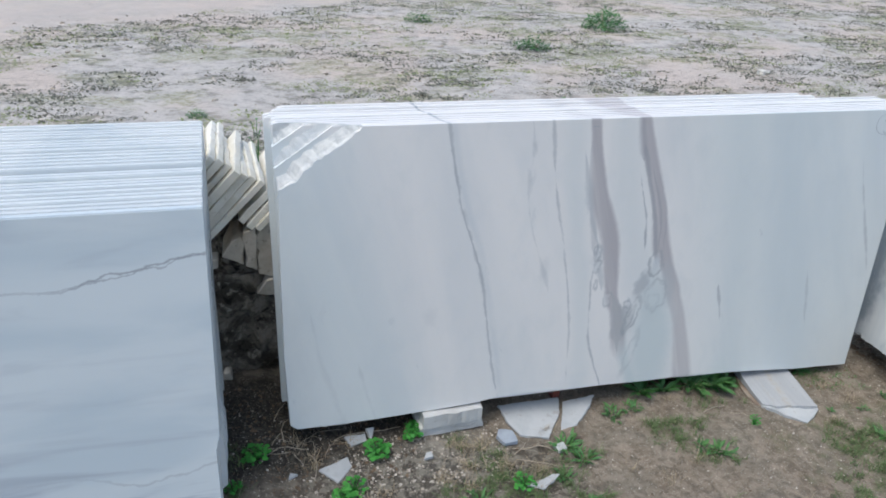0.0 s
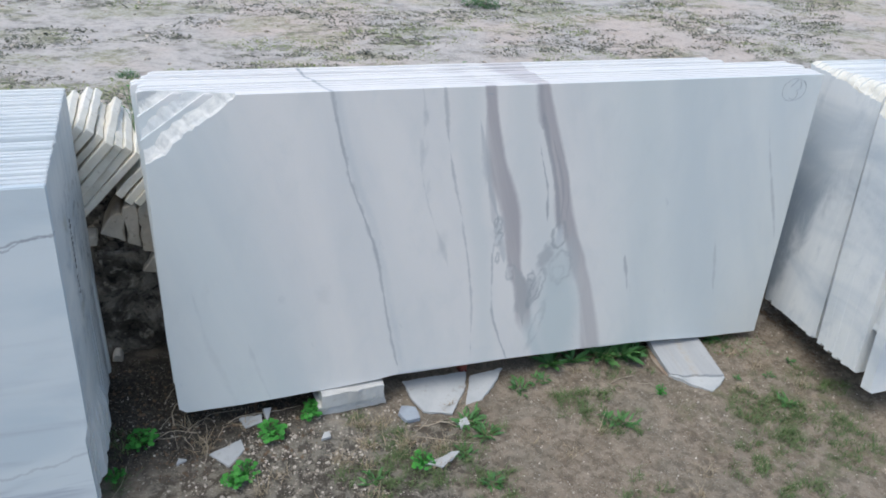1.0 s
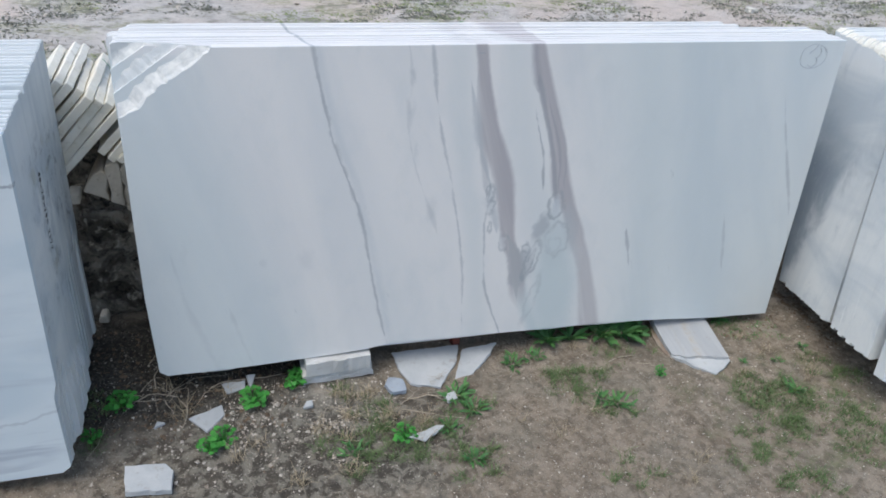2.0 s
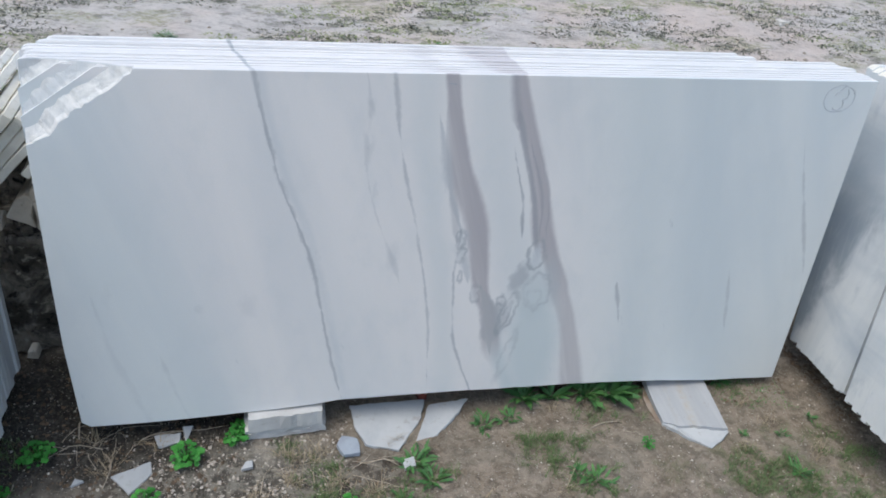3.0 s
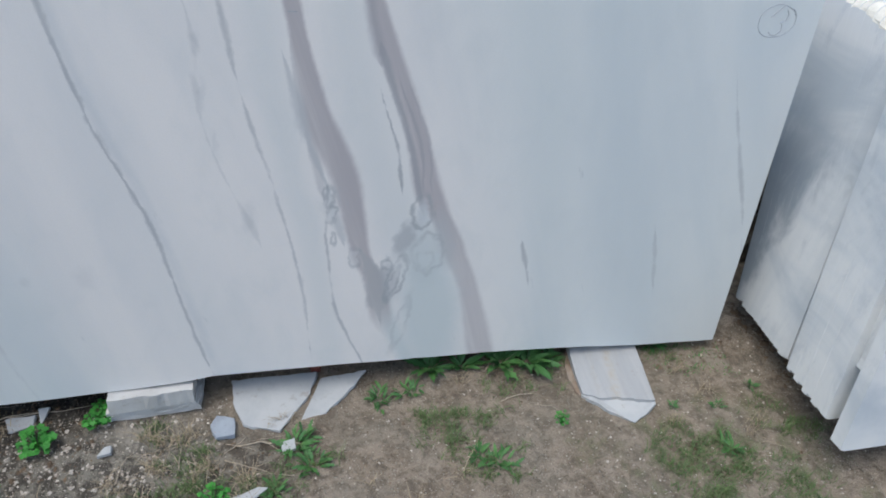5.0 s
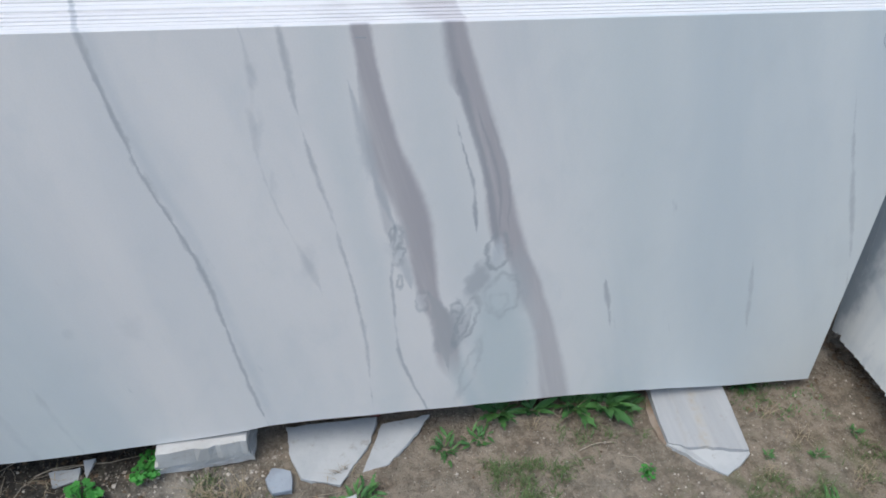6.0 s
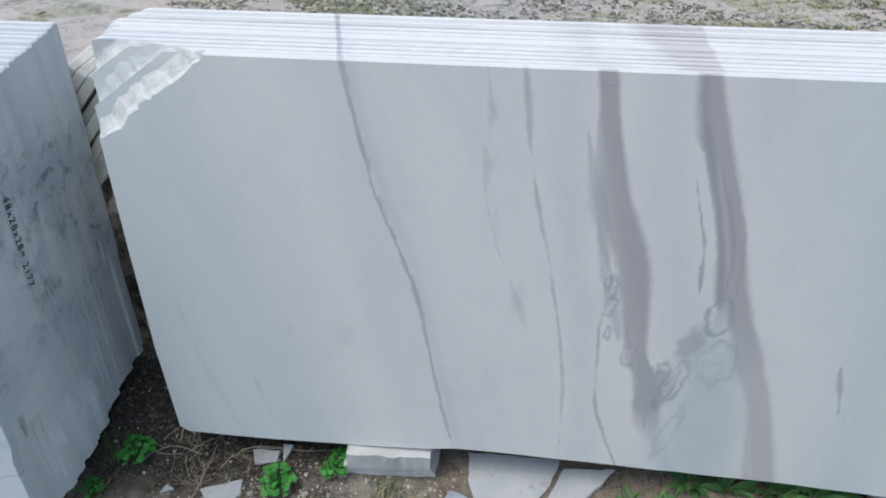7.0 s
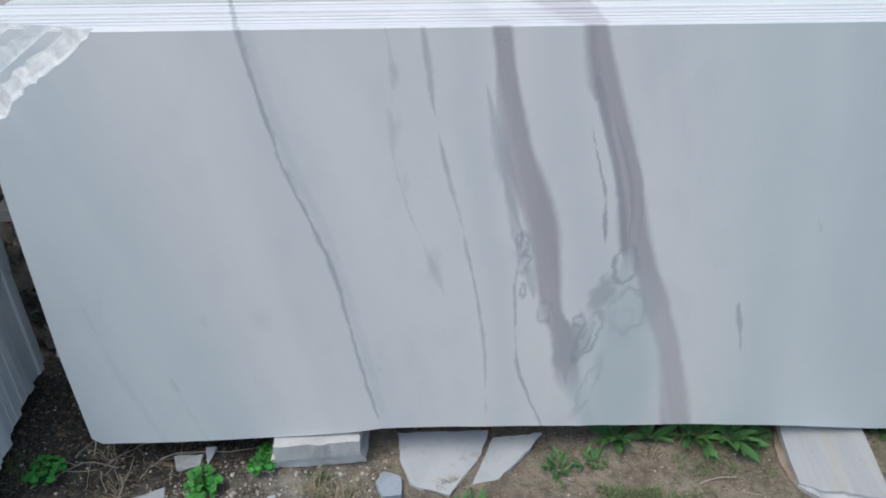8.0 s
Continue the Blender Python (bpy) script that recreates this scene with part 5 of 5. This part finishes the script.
scatter("gravel", GRAVEL, ((1.0, -0.35, 1.7, 0.55, 5200, 0.0010, 0.0060), (0.5, -0.14, 0.30, 0.14, 1100, 0.0015, 0.010), (0.3, -0.25, 0.35, 0.16, 800, 0.0015, 0.010), (0.0, 0.05, 0.3, 0.25, 150, 0.0015, 0.008), (1.5, -0.6, 1.4, 0.4, 1500, 0.0010, 0.0065)), "white and brown marble grit strewn on the earth", "gravel")
# the last row adds dark clods for the shade strip under the end stack
scatter("dead_litter", LITTER, ((0.05, 0.05, 0.42, 0.26, 1300, 0.003, 0.012), (0.75, -0.24, 0.2, 0.1, 240, 0.002, 0.008), (2.35, -0.03, 0.17, 0.07, 60, 0.004, 0.012), (1.3, -0.3, 1.2, 0.3, 260, 0.002, 0.007), (2.62, 0.0, 0.05, 0.2, 160, 0.005, 0.02)), "dark rotted leaves and clods, some added as shade under a stack", "litter", 0.4, 9)

# twigs and straws by the corner of the slab
r = random.Random(77)
for x, y, length, turn, bow in ((0.02, 0.0, 0.20, 20, 0.03), (0.05, -0.01, 0.17, 200, -0.03), (-0.02, 0.02, 0.14, 75, 0.02), (0.06, -0.03, 0.13, -85, 0.02), (0.16, 0.01, 0.14, 10, 0.01), (0.20, 0.03, 0.22, 4, -0.01), (-0.05, 0.12, 0.20, 62, 0.01), (0.0, -0.02, 0.16, 170, 0.03), (0.12, -0.05, 0.10, 40, 0.01), (-0.17, -0.12, 0.12, -110, 0.01), (0.83, -0.16, 0.20, -10, 0.01), (0.80, -0.20, 0.22, -25, -0.01), (0.60, -0.10, 0.11, 35, 0.0), (0.52, -0.24, 0.12, 70, 0.01), (0.68, -0.22, 0.14, 80, 0.01), (1.62, -0.13, 0.12, 5, 0.01), (1.72, -0.16, 0.10, -30, 0.01)) + tuple((r.gauss(0.0, 0.05), r.gauss(0.0, 0.03), r.uniform(0.05, 0.11), r.uniform(0, 360), r.uniform(-0.008, 0.008)) for _ in range(10)) + tuple((r.uniform(0.5, 0.9), r.uniform(-0.30, -0.14), r.uniform(0.05, 0.13), r.uniform(-40, 40), r.uniform(-0.008, 0.008)) for _ in range(12)):
    bm = bmesh.new()
    c, s = math.cos(radians(turn)), math.sin(radians(turn))
    pts = []
    for i in range(7):
        q = i / 6
        side = bow * math.sin(math.pi * q) + 0.004 * hill((q * 3, turn, 0), 1.0, 2)
        px, py = x + c * length * q - s * side, y + s * length * q + c * side
        pts.append((px, py, ground_z(px, py) + 0.004 + 0.012 * math.sin(math.pi * q) * r.random()))
    tube(bm, pts, (0.0023 if length > 0.115 else 0.0015) * r.uniform(0.6, 1.2), 5, 0.5)
    tagged(link("twig", bm, TWIG, None, "thin dry straw-coloured twig on the earth", True), category="twig")

# ---- the yard behind ----
r = random.Random(5)


def bare(x, y):
    """How much of the yard stays bare: nearly all of the dusty track far off on one side."""
    return 0.9 * smooth_step(2.0, 5.0, 0.9 * (y - 14.0) - 0.5 * (x - 1.0))


def tufts(name, material, count, label, category, low, high, seed, patchy):
    """Low flat clumps of small leaves over the yard."""
    q = random.Random(seed)
    verts, faces = [], []
    made = 0
    while made < count:
        x, y = q.uniform(-9, 22), 6.2 + 15 * q.random() ** 1.4
        if x < -1.0 - 0.35 * y or x > 2.0 + 1.1 * y:
            continue
        if hill((x * 0.7, y, 0), 0.8, patchy) + 0.5 * hill((x * 0.6, y, 0), 2.3, patchy + 2) < bare(x, y):
            continue
        made += 1
        size = q.uniform(low, high)
        z = ground_z(x, y)
        for _ in range(q.randint(6, 11)):
            a, d = q.uniform(0, 6.283), size * q.random() ** 0.6
            px, py = x + 2.0 * d * math.cos(a), y + d * math.sin(a)
            w, t = size * q.uniform(0.15, 0.40), q.uniform(0, 6.283)
            ux, uy = math.cos(t) * w, math.sin(t) * w
            h = size * q.uniform(0.05, 0.28)
            k = len(verts)
            verts += [(px - ux, py - uy, z), (px + uy * 0.5, py - ux * 0.5, z + h * 0.6), (px + ux, py + uy, z + h), (px - uy * 0.5, py + ux * 0.5, z + h * 0.3)]
            faces += [(k, k + 1, k + 2, k + 3)]
    me = bpy.data.meshes.new(name)
    me.from_pydata(verts, [], faces)
    me.materials.append(material)
    return tagged(new(name, me), label, category, kind="stuff")


tufts("dusty_tufts", TUFT, 5200, "small dark dusty weed tufts over the pale yard", "weeds", 0.04, 0.13, 3, 1.0)
tufts("moss_patches", MOSS, 4800, "yellow-green moss and low weeds over the pale yard", "weeds", 0.03, 0.10, 8, 4.0)
scatter("far_rubble", GRAVEL, ((5.0, 11.0, 13.0, 5.0, 2600, 0.012, 0.07),), "pale stone rubble lying over the yard", "rubble", 0.5, 12)
block("rubble_stone", (0.20, 0.14, 0.10), 5.0, PALE, "white stone lying in the yard", "stone", pose(10.0, 10.3, ground_z(10.0, 10.3) + 0.04, 0, 0, 20), 0.2)


def bush(x, y, size, seed, label):
    q = random.Random(seed)
    thing = new("bush")
    bm = bmesh.new()
    a = q.uniform(0, 6.283)
    tube(bm, [(0, 0, -0.02), (size * 0.25 * math.cos(a), size * 0.2 * math.sin(a), size * 0.25), (size * 0.5 * math.cos(a), size * 0.4 * math.sin(a), size * 0.42)], 0.012, 4, 0.4)
    part("stem", bm, STRAW, thing)
    verts, faces = [], []
    for _ in range(420):
        a, d, h = q.uniform(0, 6.283), q.random() ** 0.6, q.random()
        px, py, pz = size * 0.62 * d * math.cos(a), size * 0.5 * d * math.sin(a), size * 0.5 * h * (1.1 - d * 0.8)
        w, t, u = size * q.uniform(0.03, 0.08), q.uniform(0, 6.283), q.uniform(-0.8, 0.8)
        dx, dy = math.cos(t) * w, math.sin(t) * w
        k = len(verts)
        verts += [(px, py, pz), (px + dx - dy * 0.4, py + dy + dx * 0.4, pz + w * u), (px + 2 * dx, py + 2 * dy, pz + w * u * 1.5), (px + dx + dy * 0.4, py + dy - dx * 0.4, pz + w * u)]
        faces.append((k, k + 1, k + 2, k + 3))
    me = bpy.data.meshes.new("crown")
    me.from_pydata(verts, [], faces)
    me.materials.append(HERB)
    crown = new("crown", me)
    crown.parent = thing
    thing.matrix_world = pose(x, y, ground_z(x, y))
    return tagged(thing, label, "bush")


bush(4.08, 15.4, 0.55, 1, "small green bush in the pale yard")
bush(5.95, 12.6, 0.65, 2, "low green bush in the pale yard")
bush(8.6, 14.6, 1.0, 3, "wide green bush in the pale yard")
bush(9.0, 15.4, 0.8, 4, "green bush in the pale yard")
bush(-0.75, 8.6, 0.25, 5, "dark low plant in the pale yard")

turn = Matrix(((0, 0, 1, 0), (0, 1, 0, 0), (-1, 0, 0, 0), (0, 0, 0, 1)))
written("48x28x28= 2177", 0.0275, Matrix.Translation((-0.1975, -0.012, 0.885)) @ pose(0, 0, 0, -8, 1.8, 0) @ turn, "black handwritten size on the sawn slab ends")
